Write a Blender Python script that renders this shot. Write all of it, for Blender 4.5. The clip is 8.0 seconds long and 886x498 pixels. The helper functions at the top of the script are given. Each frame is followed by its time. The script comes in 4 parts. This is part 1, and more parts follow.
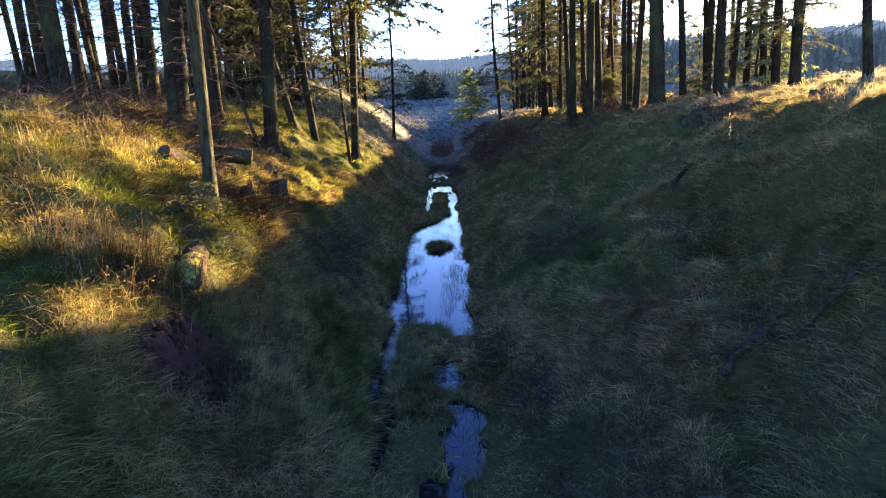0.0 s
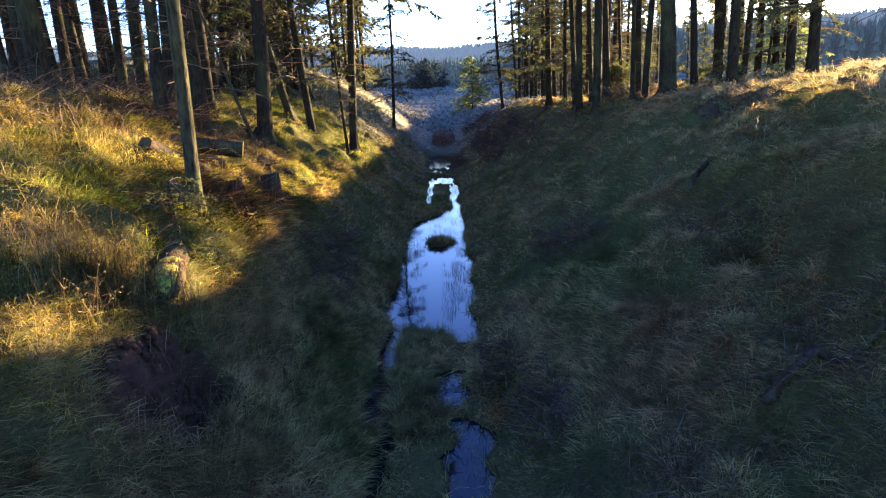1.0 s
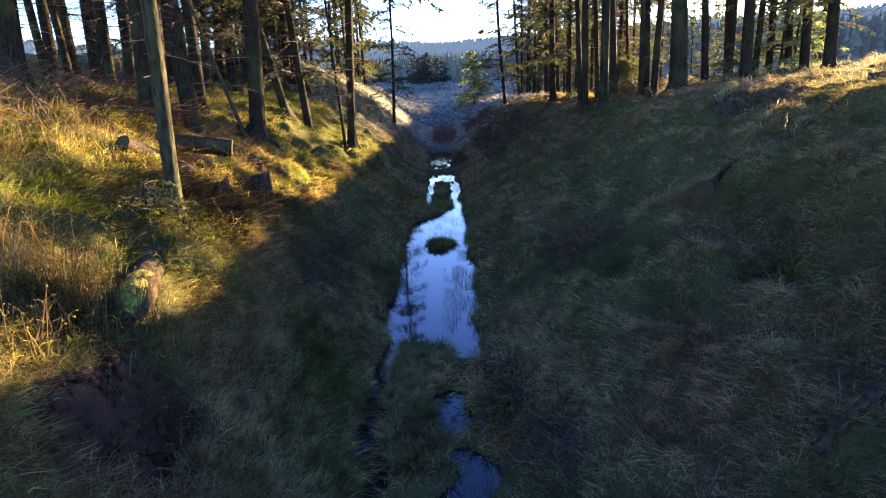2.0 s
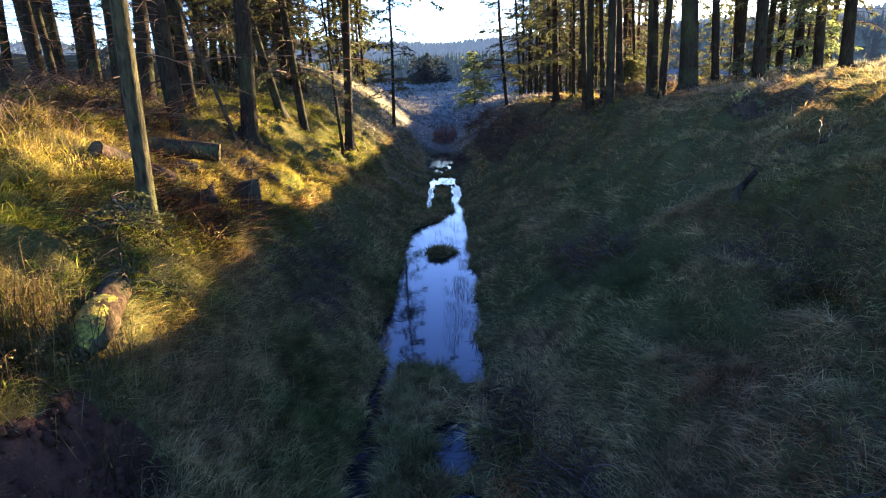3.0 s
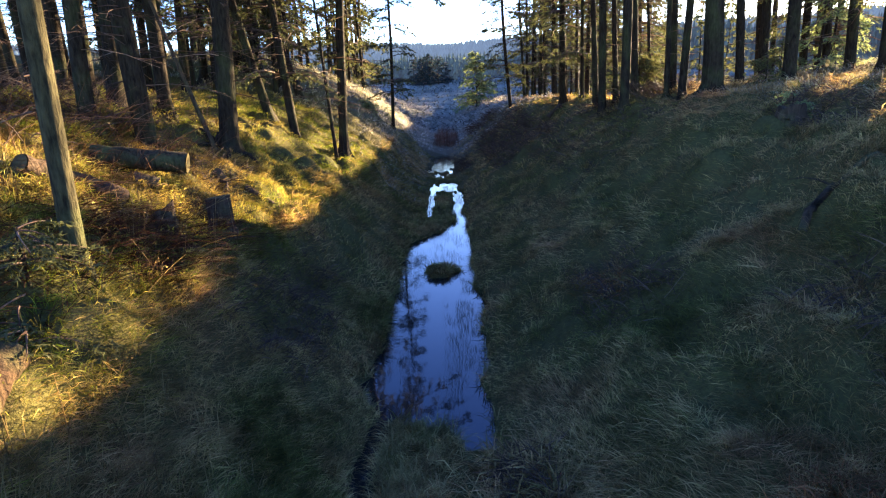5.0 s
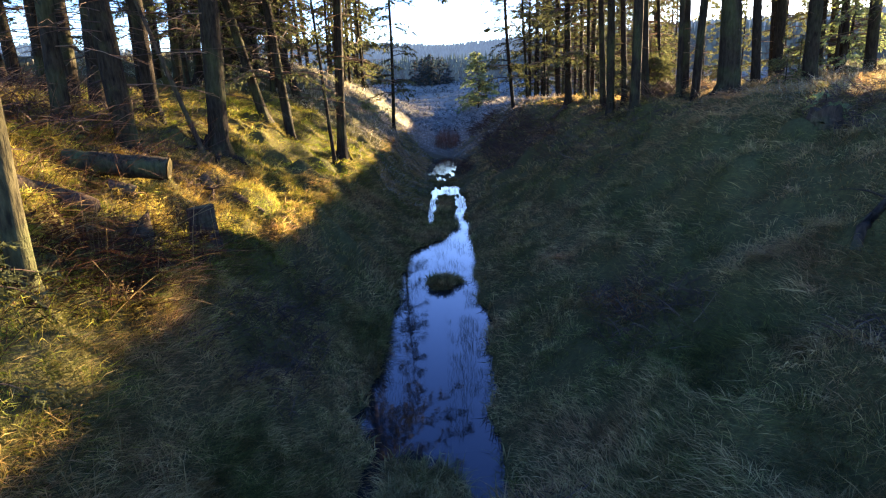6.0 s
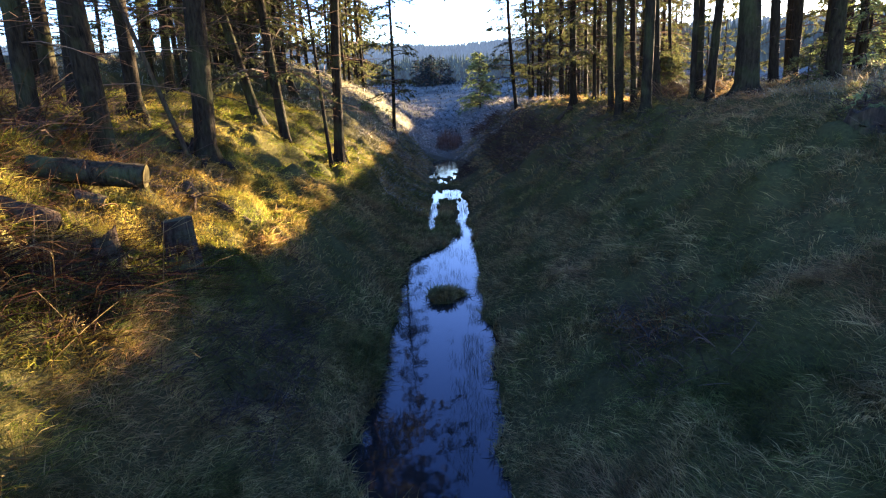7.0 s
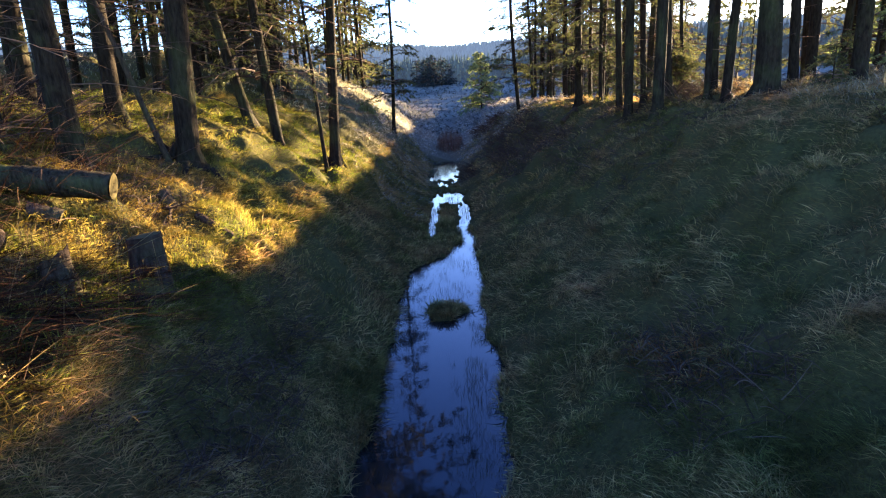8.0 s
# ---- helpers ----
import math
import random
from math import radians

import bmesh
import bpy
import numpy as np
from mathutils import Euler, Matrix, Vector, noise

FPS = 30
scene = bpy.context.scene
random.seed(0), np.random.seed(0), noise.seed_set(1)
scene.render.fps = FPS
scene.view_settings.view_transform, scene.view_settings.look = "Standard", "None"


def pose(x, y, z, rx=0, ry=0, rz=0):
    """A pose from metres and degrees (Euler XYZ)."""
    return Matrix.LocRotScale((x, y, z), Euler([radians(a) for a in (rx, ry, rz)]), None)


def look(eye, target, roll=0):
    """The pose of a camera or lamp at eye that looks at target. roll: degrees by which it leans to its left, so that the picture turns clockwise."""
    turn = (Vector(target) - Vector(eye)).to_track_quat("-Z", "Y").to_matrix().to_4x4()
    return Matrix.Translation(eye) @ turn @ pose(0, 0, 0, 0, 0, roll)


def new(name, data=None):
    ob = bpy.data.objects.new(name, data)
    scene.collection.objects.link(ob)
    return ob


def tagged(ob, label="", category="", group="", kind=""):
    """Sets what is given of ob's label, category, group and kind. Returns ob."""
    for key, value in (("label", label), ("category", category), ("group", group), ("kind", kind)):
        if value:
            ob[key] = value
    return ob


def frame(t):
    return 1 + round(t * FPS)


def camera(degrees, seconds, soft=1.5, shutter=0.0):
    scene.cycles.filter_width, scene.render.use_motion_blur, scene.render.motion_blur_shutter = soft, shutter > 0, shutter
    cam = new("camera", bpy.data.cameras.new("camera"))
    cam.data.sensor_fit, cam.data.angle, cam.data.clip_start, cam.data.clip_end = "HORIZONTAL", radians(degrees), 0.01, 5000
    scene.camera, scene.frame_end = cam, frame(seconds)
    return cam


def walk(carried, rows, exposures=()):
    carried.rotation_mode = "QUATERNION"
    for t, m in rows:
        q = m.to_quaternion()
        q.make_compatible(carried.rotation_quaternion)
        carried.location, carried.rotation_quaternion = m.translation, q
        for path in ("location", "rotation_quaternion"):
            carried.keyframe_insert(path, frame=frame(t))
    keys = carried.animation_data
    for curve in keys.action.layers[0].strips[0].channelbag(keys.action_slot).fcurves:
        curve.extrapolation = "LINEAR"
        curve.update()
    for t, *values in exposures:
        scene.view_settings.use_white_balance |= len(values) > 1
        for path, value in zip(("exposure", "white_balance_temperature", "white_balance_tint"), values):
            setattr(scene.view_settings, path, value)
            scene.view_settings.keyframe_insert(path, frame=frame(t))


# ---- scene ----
cam = camera(78.8, 8.0, 1.2)
PATH = [
    (0, (0.015, -0.466, 2.731), (0.002, 1.475, 2.253), -2.6),
    (0.5, (0.003, -0.222, 2.737), (-0.011, 1.715, 2.24), -2.6),
    (1, (-0.001, 0.016, 2.74), (-0.018, 1.948, 2.225), -2.6),
    (1.5, (0.003, 0.258, 2.747), (-0.017, 2.186, 2.215), -2.5),
    (3, (0.008, 0.994, 2.774), (-0.015, 2.922, 2.244), -2.5),
    (3.5, (0.016, 1.252, 2.781), (-0.009, 3.18, 2.252), -2.5),
    (4, (0.016, 1.505, 2.788), (-0.009, 3.434, 2.259), -2.5),
    (4.5, (0.017, 1.769, 2.786), (-0.009, 3.698, 2.259), -2.6),
    (6, (-0.009, 2.572, 2.794), (-0.041, 4.502, 2.271), -2.6),
    (6.5, (-0.016, 2.848, 2.799), (-0.05, 4.779, 2.277), -2.6),
    (7, (-0.022, 3.131, 2.803), (-0.058, 5.062, 2.282), -2.6),
    (7.5, (-0.023, 3.421, 2.812), (-0.06, 5.352, 2.291), -2.6),
    (8, (-0.024, 3.729, 2.813), (-0.063, 5.66, 2.294), -2.6),
]
walk(cam, [(t, look(eye, target, roll)) for t, eye, target, roll in PATH], [(0, 3.34, 7000, 19), (8, 3.34, 7000, 19)])

# ---- world, sun, exposure ----
SUN_AZ, SUN_EL = radians(39.0), radians(7.6)
world = bpy.data.worlds.new("sky")
scene.world = world
world.use_nodes = True
wn = world.node_tree.nodes
sky = wn.new("ShaderNodeTexSky")
sky.sky_type, sky.sun_disc = "NISHITA", False
sky.sun_elevation, sky.sun_rotation = SUN_EL, SUN_AZ
sky.altitude, sky.air_density, sky.dust_density, sky.ozone_density = 200, 1.0, 0.2, 3.0
wn["Background"].inputs["Strength"].default_value = 0.17
clear = wn.new("ShaderNodeHueSaturation")
clear.inputs["Hue"].default_value, clear.inputs["Saturation"].default_value = 0.53, 1.22
world.node_tree.links.new(sky.outputs[0], clear.inputs["Color"])
world.node_tree.links.new(clear.outputs[0], wn["Background"].inputs["Color"])
lamp = bpy.data.lights.new("sun", "SUN")
lamp.energy, lamp.angle, lamp.color = 8.8, radians(0.6), (1.0, 0.85, 0.57)
sun = new("sun", lamp)
sun_dir = Vector((math.sin(SUN_AZ) * math.cos(SUN_EL), math.cos(SUN_AZ) * math.cos(SUN_EL), math.sin(SUN_EL)))
sun.matrix_world = Matrix.Translation(sun_dir * 60) @ sun_dir.to_track_quat("Z", "Y").to_matrix().to_4x4()


# ---- materials ----
class Nodes:
    """A short way to wire a node material."""

    def __init__(self, name):
        self.mat = bpy.data.materials.new(name)
        self.mat.use_nodes = True
        self.tree = self.mat.node_tree
        self.tree.nodes.clear()
        self.out = self.tree.nodes.new("ShaderNodeOutputMaterial")

    def node(self, kind, **inputs):
        n = self.tree.nodes.new("ShaderNode" + kind)
        for key, value in inputs.items():
            self.set(n.inputs[key.replace("_", " ")], value)
        return n

    def set(self, socket, value):
        if isinstance(value, bpy.types.NodeSocket):
            self.tree.links.new(value, socket)
        else:
            socket.default_value = value

    def coords(self):
        return self.node("TexCoord").outputs["Object"]

    def noise(self, scale, detail=3.0, rough=0.55, vector=None):
        n = self.node("TexNoise", Scale=scale, Detail=detail, Roughness=rough)
        self.set(n.inputs["Vector"], vector if vector else self.place())
        return n.outputs["Fac"]

    def place(self):
        return self.node("NewGeometry").outputs["Position"]

    def ramp(self, fac, *stops):
        n = self.node("ValToRGB")
        self.set(n.inputs["Fac"], fac)
        els = n.color_ramp.elements
        while len(els) < len(stops):
            els.new(0.5)
        for el, (pos, col) in zip(els, stops):
            el.position, el.color = pos, (*col, 1.0)
        return n.outputs["Color"]

    def mix(self, fac, a, b, blend="MIX"):
        n = self.node("Mix")
        n.data_type, n.blend_type = "RGBA", blend
        self.set(n.inputs[0], fac)
        self.set(n.inputs[6], a if isinstance(a, bpy.types.NodeSocket) else (*a, 1.0))
        self.set(n.inputs[7], b if isinstance(b, bpy.types.NodeSocket) else (*b, 1.0))
        return n.outputs[2]

    def math(self, op, a, b=0.0):
        n = self.node("Math")
        n.operation = op
        self.set(n.inputs[0], a)
        self.set(n.inputs[1], b)
        return n.outputs[0]

    def bump(self, height, strength, distance):
        return self.node("Bump", Height=height, Strength=strength, Distance=distance).outputs[0]

    def solid(self, colour, rough=0.9, normal=None, spec=0.2):
        p = self.node("BsdfPrincipled", Roughness=rough)
        self.set(p.inputs["Base Color"], colour if isinstance(colour, bpy.types.NodeSocket) else (*colour, 1.0))
        self.set(p.inputs["Specular IOR Level"], spec)
        if normal:
            self.set(p.inputs["Normal"], normal)
        self.tree.links.new(p.outputs[0], self.out.inputs["Surface"])
        return self.mat

    def leafy(self, colour, through_light=0.45, gloss=0.06):
        d = self.node("BsdfDiffuse", Color=colour)
        t = self.node("BsdfTranslucent", Color=colour)
        g = self.node("BsdfGlossy", Roughness=0.55, Color=(0.35, 0.35, 0.3, 1.0))
        m = self.node("MixShader", Fac=through_light)
        self.tree.links.new(d.outputs[0], m.inputs[1])
        self.tree.links.new(t.outputs[0], m.inputs[2])
        m2 = self.node("MixShader", Fac=gloss)
        self.tree.links.new(m.outputs[0], m2.inputs[1])
        self.tree.links.new(g.outputs[0], m2.inputs[2])
        self.tree.links.new(m2.outputs[0], self.out.inputs["Surface"])
        return self.mat


def grass_material(name, green, straw, rust, straw_share):
    """Blades that vary one by one, and in patches of some decimetres and of some metres."""
    k = Nodes(name)
    one = k.node("NewGeometry").outputs["Random Per Island"]
    patch = k.noise(0.9, 4.0, 0.6)
    wide = k.noise(0.28, 2.0)
    a = k.math("ADD", k.math("MULTIPLY", k.math("SUBTRACT", patch, 0.5), 2.3), k.math("MULTIPLY", k.math("SUBTRACT", one, 0.5), 0.55))
    a = k.math("ADD", a, k.math("MULTIPLY", k.math("SUBTRACT", wide, 0.5), 1.6))
    a = k.math("ADD", a, straw_share)
    col = k.ramp(a, (0.18, green), (0.55, straw), (0.95, rust))
    lum = k.ramp(k.math("FRACT", k.math("MULTIPLY", one, 17.0)), (0.0, (0.42, 0.42, 0.42)), (1.0, (1.16, 1.16, 1.16)))
    withered = k.ramp(k.noise(1.9, 3.0, 0.6), (0.36, (0.6, 0.56, 0.52)), (0.6, (1.15, 1.15, 1.15)))
    clumps = k.ramp(k.noise(6.5, 3.0, 0.6), (0.36, (0.52, 0.51, 0.48)), (0.62, (1.36, 1.36, 1.36)))
    lum = k.mix(1.0, k.mix(1.0, lum, withered, "MULTIPLY"), clumps, "MULTIPLY")
    return k.leafy(k.mix(1.0, col, lum, "MULTIPLY"), 0.5, 0.012)


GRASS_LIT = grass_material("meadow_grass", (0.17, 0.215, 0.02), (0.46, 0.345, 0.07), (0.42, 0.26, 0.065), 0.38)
GRASS_BANK = grass_material("bank_grass", (0.17, 0.17, 0.035), (0.60, 0.385, 0.13), (0.48, 0.24, 0.095), 0.42)
GRASS_FAR = grass_material("far_grass", (0.22, 0.22, 0.09), (0.46, 0.39, 0.23), (0.38, 0.29, 0.17), 0.48)
SEDGE = grass_material("sedge", (0.17, 0.16, 0.04), (0.44, 0.31, 0.105), (0.38, 0.20, 0.07), 0.42)
STALK = grass_material("dead_stalk", (0.30, 0.21, 0.08), (0.40, 0.27, 0.10), (0.26, 0.14, 0.05), 0.4)


def ground_material():
    k = Nodes("turf_soil")
    patch = k.ramp(k.noise(0.9, 5.0, 0.6), (0.3, (0.05, 0.046, 0.014)), (0.55, (0.095, 0.068, 0.022)), (0.75, (0.09, 0.048, 0.02)))
    fine = k.noise(26.0, 4.0, 0.7)
    col = k.mix(0.6, patch, k.ramp(fine, (0.3, (0.014, 0.012, 0.006)), (0.7, (0.12, 0.105, 0.03))))
    far = k.ramp(k.math("MULTIPLY", k.node("SeparateXYZ", Vector=k.place()).outputs["Y"], 0.01), (0.22, (0, 0, 0)), (0.38, (1, 1, 1)))
    heath = k.ramp(k.noise(0.12, 6.0, 0.65), (0.3, (0.045, 0.05, 0.032)), (0.5, (0.14, 0.13, 0.088)), (0.7, (0.075, 0.066, 0.045)))
    return k.solid(k.mix(far, col, heath), 0.95, k.bump(fine, 0.6, 0.05), 0.02)


def soil_material():
    k = Nodes("bare_red_soil")
    n = k.noise(7.0, 6.0, 0.7)
    col = k.ramp(n, (0.25, (0.022, 0.010, 0.005)), (0.6, (0.095, 0.036, 0.015)), (0.8, (0.17, 0.075, 0.036)))
    return k.solid(col, 0.95, k.bump(k.noise(22.0, 5.0, 0.7), 0.8, 0.04))


def water_material():
    k = Nodes("still_water")
    n = k.bump(k.noise(4.0, 3.0, 0.55), 0.05, 0.02)
    deep = k.node("BsdfDiffuse", Color=(0.012, 0.012, 0.010, 1.0))
    gloss = k.node("BsdfGlossy", Roughness=0.04, Normal=n)
    m = k.node("MixShader", Fac=k.node("Fresnel", IOR=1.33).outputs[0])
    k.tree.links.new(deep.outputs[0], m.inputs[1])
    k.tree.links.new(gloss.outputs[0], m.inputs[2])
    k.tree.links.new(m.outputs[0], k.out.inputs["Surface"])
    return k.mat


def bark_material(name, dark, light, moss=0.25):
    k = Nodes(name)
    c = k.coords()
    stretched = k.node("Mapping", Vector=c, Scale=(14.0, 14.0, 3.2)).outputs[0]
    plates = k.noise(2.2, 5.0, 0.65, stretched)
    col = k.ramp(plates, (0.32, dark), (0.62, light), (0.8, tuple(min(1.0, v * 1.4) for v in light)))
    green = k.ramp(k.noise(1.7, 4.0, 0.6), (0.5, (0, 0, 0)), (0.68, (1, 1, 1)))
    col = k.mix(k.math("MULTIPLY", green, moss), col, (0.10, 0.12, 0.035))
    return k.solid(col, 0.92, k.bump(plates, 0.9, 0.03), 0.04)


BARK = bark_material("spruce_bark", (0.007, 0.005, 0.0035), (0.032, 0.023, 0.014), 0.22)
BARK_PALE = bark_material("grey_green_bark", (0.015, 0.012, 0.007), (0.064, 0.052, 0.023), 0.5)
BARK_DEAD = bark_material("rotten_bark", (0.016, 0.011, 0.007), (0.075, 0.048, 0.028), 0.35)
BARK_ROT = bark_material("crumbling_wood", (0.020, 0.012, 0.007), (0.085, 0.05, 0.025), 0.3)
BARK_MOSSY = bark_material("mossy_bark", (0.012, 0.009, 0.006), (0.055, 0.042, 0.022), 0.75)


def needle_material(name, dark, light):
    k = Nodes(name)
    one = k.node("NewGeometry").outputs["Random Per Island"]
    a = k.math("ADD", k.math("MULTIPLY", one, 0.6), k.math("MULTIPLY", k.noise(0.7, 3.0), 0.4))
    return k.leafy(k.ramp(a, (0.2, dark), (0.8, light)), 0.40, 0.02)


NEEDLES = needle_material("spruce_needles", (0.036, 0.042, 0.015), (0.115, 0.11, 0.036))
NEEDLES_DARK = needle_material("dark_needles", (0.012, 0.02, 0.018), (0.032, 0.044, 0.036))
NEEDLES_FRESH = needle_material("young_needles", (0.10, 0.13, 0.045), (0.28, 0.30, 0.10))


def twig_material():
    k = Nodes("dead_twigs")
    one = k.node("NewGeometry").outputs["Random Per Island"]
    return k.solid(k.ramp(one, (0.0, (0.028, 0.015, 0.009)), (0.75, (0.085, 0.044, 0.022)), (1.0, (0.18, 0.115, 0.065))), 0.85)


def cut_wood_material():
    k = Nodes("cut_wood")
    rings = k.node("TexWave", Vector=k.coords(), Scale=9.0, Distortion=2.0, Detail=3.0)
    rings.wave_type = "RINGS"
    rings.rings_direction = "Z"
    col = k.ramp(rings.outputs["Fac"], (0.0, (0.05, 0.036, 0.014)), (1.0, (0.095, 0.07, 0.026)))
    col = k.mix(k.math("MULTIPLY", k.noise(6.0, 4.0), 0.7), col, (0.09, 0.075, 0.035))
    return k.solid(col, 0.9, k.bump(rings.outputs["Fac"], 0.2, 0.01), 0.02)


def moss_material():
    k = Nodes("bright_moss")
    col = k.ramp(k.noise(14.0, 5.0, 0.7), (0.30, (0.05, 0.034, 0.012)), (0.48, (0.14, 0.115, 0.016)), (0.74, (0.42, 0.34, 0.03)))
    return k.solid(col, 0.95, k.bump(k.noise(60.0, 3.0), 0.8, 0.02))


GROUND, SOIL, WATER, TWIG, CUT, MOSS = ground_material(), soil_material(), water_material(), twig_material(), cut_wood_material(), moss_material()


def wood_hill_material(name, haze_glow):
    """Woods far off; sky-blue emission stands in for haze, most on the backdrop hill."""
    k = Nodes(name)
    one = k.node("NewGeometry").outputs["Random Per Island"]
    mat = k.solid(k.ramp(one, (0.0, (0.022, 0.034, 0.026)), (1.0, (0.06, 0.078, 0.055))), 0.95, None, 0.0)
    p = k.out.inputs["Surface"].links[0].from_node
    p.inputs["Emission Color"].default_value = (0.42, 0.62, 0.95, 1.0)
    p.inputs["Emission Strength"].default_value = haze_glow
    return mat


# haze glow: stronger on the far hill and its wood, weak on the nearer wood
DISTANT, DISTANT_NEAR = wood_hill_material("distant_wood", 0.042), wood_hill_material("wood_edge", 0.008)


# ---- building helpers ----
def smooth_step(a, b, v):
    u = np.clip((v - a) / (b - a), 0.0, 1.0)
    return u * u * (3 - 2 * u)


def hash01(i, j, seed):
    v = np.sin(i * 127.1 + j * 311.7 + seed * 74.7) * 43758.5453
    return v - np.floor(v)


def value_noise(x, y, seed=0):
    i, j = np.floor(x), np.floor(y)
    u, v = x - i, y - j
    u, v = u * u * (3 - 2 * u), v * v * (3 - 2 * v)
    a, b = hash01(i, j, seed), hash01(i + 1, j, seed)
    c, d = hash01(i, j + 1, seed), hash01(i + 1, j + 1, seed)
    return (a + (b - a) * u) * (1 - v) + (c + (d - c) * u) * v - 0.5


def fractal(x, y, seed=0, octaves=3):
    total, gain = 0.0, 1.0
    for k in range(octaves):
        total = total + gain * value_noise(x * 2 ** k, y * 2 ** k, seed + k)
        gain *= 0.5
    return total


def mesh_of(name, verts, faces, material):
    """A mesh from arrays of places and of triangles or quads."""
    verts, faces = np.asarray(verts, np.float32), np.asarray(faces, np.int32)
    me = bpy.data.meshes.new(name)
    sides = faces.shape[1]
    me.vertices.add(len(verts))
    me.vertices.foreach_set("co", verts.ravel())
    me.loops.add(faces.size)
    me.loops.foreach_set("vertex_index", faces.ravel())
    me.polygons.add(len(faces))
    me.polygons.foreach_set("loop_start", np.arange(0, faces.size, sides, dtype=np.int32))
    me.update(calc_edges=True)
    if material:
        me.materials.append(material)
    return me


def smooth(me):
    me.polygons.foreach_set("use_smooth", np.ones(len(me.polygons), bool))
    return me


def part(name, bm, material, parent, label=""):
    """One mesh object under a thing or a part, from a bmesh or from mesh data."""
    if isinstance(bm, bmesh.types.BMesh):
        me = bpy.data.meshes.new(name)
        bm.to_mesh(me)
        bm.free()
        me.materials.append(material)
    else:
        me = bm
    ob = new(name, me)
    ob.parent = parent
    return tagged(ob, label)


def tubes(paths, sides=4):
    """Verts and quads of many tapered tubes. paths: a list of (points n x 3, radii n)."""
    verts, faces, base = [], [], 0
    ring = np.arange(sides) * 2 * np.pi / sides
    for pts, rad in paths:
        pts, rad = np.asarray(pts, float), np.asarray(rad, float)
        n = len(pts)
        d = np.gradient(pts, axis=0)
        d /= np.linalg.norm(d, axis=1)[:, None] + 1e-9
        ref = np.where(np.abs(d[:, 2:3]) > 0.9, np.array([[1.0, 0, 0]]), np.array([[0, 0, 1.0]]))
        u = np.cross(d, ref)
        u /= np.linalg.norm(u, axis=1)[:, None] + 1e-9
        w = np.cross(d, u)
        v = pts[:, None, :] + rad[:, None, None] * (np.cos(ring)[None, :, None] * u[:, None, :] + np.sin(ring)[None, :, None] * w[:, None, :])
        verts.append(v.reshape(-1, 3))
        i = np.arange(n - 1)[:, None] * sides + np.arange(sides)[None, :]
        j = np.arange(n - 1)[:, None] * sides + (np.arange(sides)[None, :] + 1) % sides
        faces.append(np.stack([i, j, j + sides, i + sides], -1).reshape(-1, 4) + base)
        base += n * sides
    return np.concatenate(verts), np.concatenate(faces)


# ---- the lie of the land ----
# height across the ditch, from the far left of the cut to the far right, above the water
CUT_X = [-60, -30, -20, -12, -7.5, -6, -5.2, -4.2, -3.6, -3.1, -2.6, -2.2, -1.8, -1.4, -0.95, -0.5, 0.4, 0.9, 1.25, 1.7, 2.3, 2.8, 3.4, 4.0, 4.6, 5.5, 7, 9, 12, 40]
CUT_Z = [6, 5.2, 4.6, 3.7, 3.15, 3.0, 2.82, 2.5, 2.15, 1.85, 1.6, 1.3, 0.75, 0.4, 0.12, 0.06, 0.06, 0.35, 0.6, 0.8, 1.15, 1.5, 1.95, 2.35, 2.52, 2.68, 2.80, 2.95, 3.25, 3.6]
# open water. Small pools: centre x, centre y, half width, half length
POOLS = [(0.12, 3.65, 0.17, 0.62), (-0.05, 2.85, 0.20, 0.30), (-0.02, 4.85, 0.18, 0.36), (-0.72, 5.30, 0.13, 1.15), (-0.62, 3.9, 0.08, 0.9),
         (-0.50, 17.2, 0.14, 2.0), (0.30, 17.6, 0.17, 1.9), (-0.18, 20.2, 0.50, 1.15), (-0.27, 27.4, 0.58, 4.5)]
# the long pool: y, its left edge and its right edge
POOL_Y = [5.85, 6.15, 6.35, 7.1, 7.6, 8.3, 9.0, 9.9, 10.6, 12.2, 13.0, 13.7, 15.0, 16.3, 16.8]
POOL_L = [0.20, 0.02, -0.76, -0.97, -0.92, -0.82, -0.97, -0.84, -0.88, -0.88, -0.74, -0.10, 0.12, 0.16, 0.3]
POOL_R = [0.22, 0.26, 0.28, 0.30, 0.30, 0.33, 0.37, 0.39, 0.36, 0.42, 0.44, 0.46, 0.43, 0.35, 0.3]


def water_share(x, y):
    """1 in open water, 0 on the banks and on the grassy islets."""
    w = np.zeros_like(x)
    x = x + 0.06 * fractal(x * 0 + 0.4, y * 1.3, 45) + 0.10 * fractal(x * 0 + 0.4, y * 4.0, 46)
    wob = 0.20 * fractal(x * 2.3, y * 1.3, 41) + 0.24 * fractal(x * 8, y * 5, 43)
    for cx, cy, rx, ry in POOLS:
        r = (np.abs((x - cx) / rx) ** 2.6 + np.abs((y - cy) / ry) ** 3.5) + wob * (4 + 3 * smooth_step(14, 17, y))
        w = np.maximum(w, 1 - smooth_step(0.75, 1.35, r))
    inside = np.minimum(x - np.interp(y, POOL_Y, POOL_L), np.interp(y, POOL_Y, POOL_R) - x)
    inside = np.where((y > 5.85) & (y < 16.8), inside, -1.0)
    w = np.maximum(w, smooth_step(-0.07, 0.07, inside - 0.62 * wob))
    tuft = ((x + 0.17) / 0.27) ** 2 + ((y - 10.75) / 0.34) ** 2 + 1.2 * fractal(x * 6, y * 6, 47)
    return w * smooth_step(0.5, 1.3, tuft)


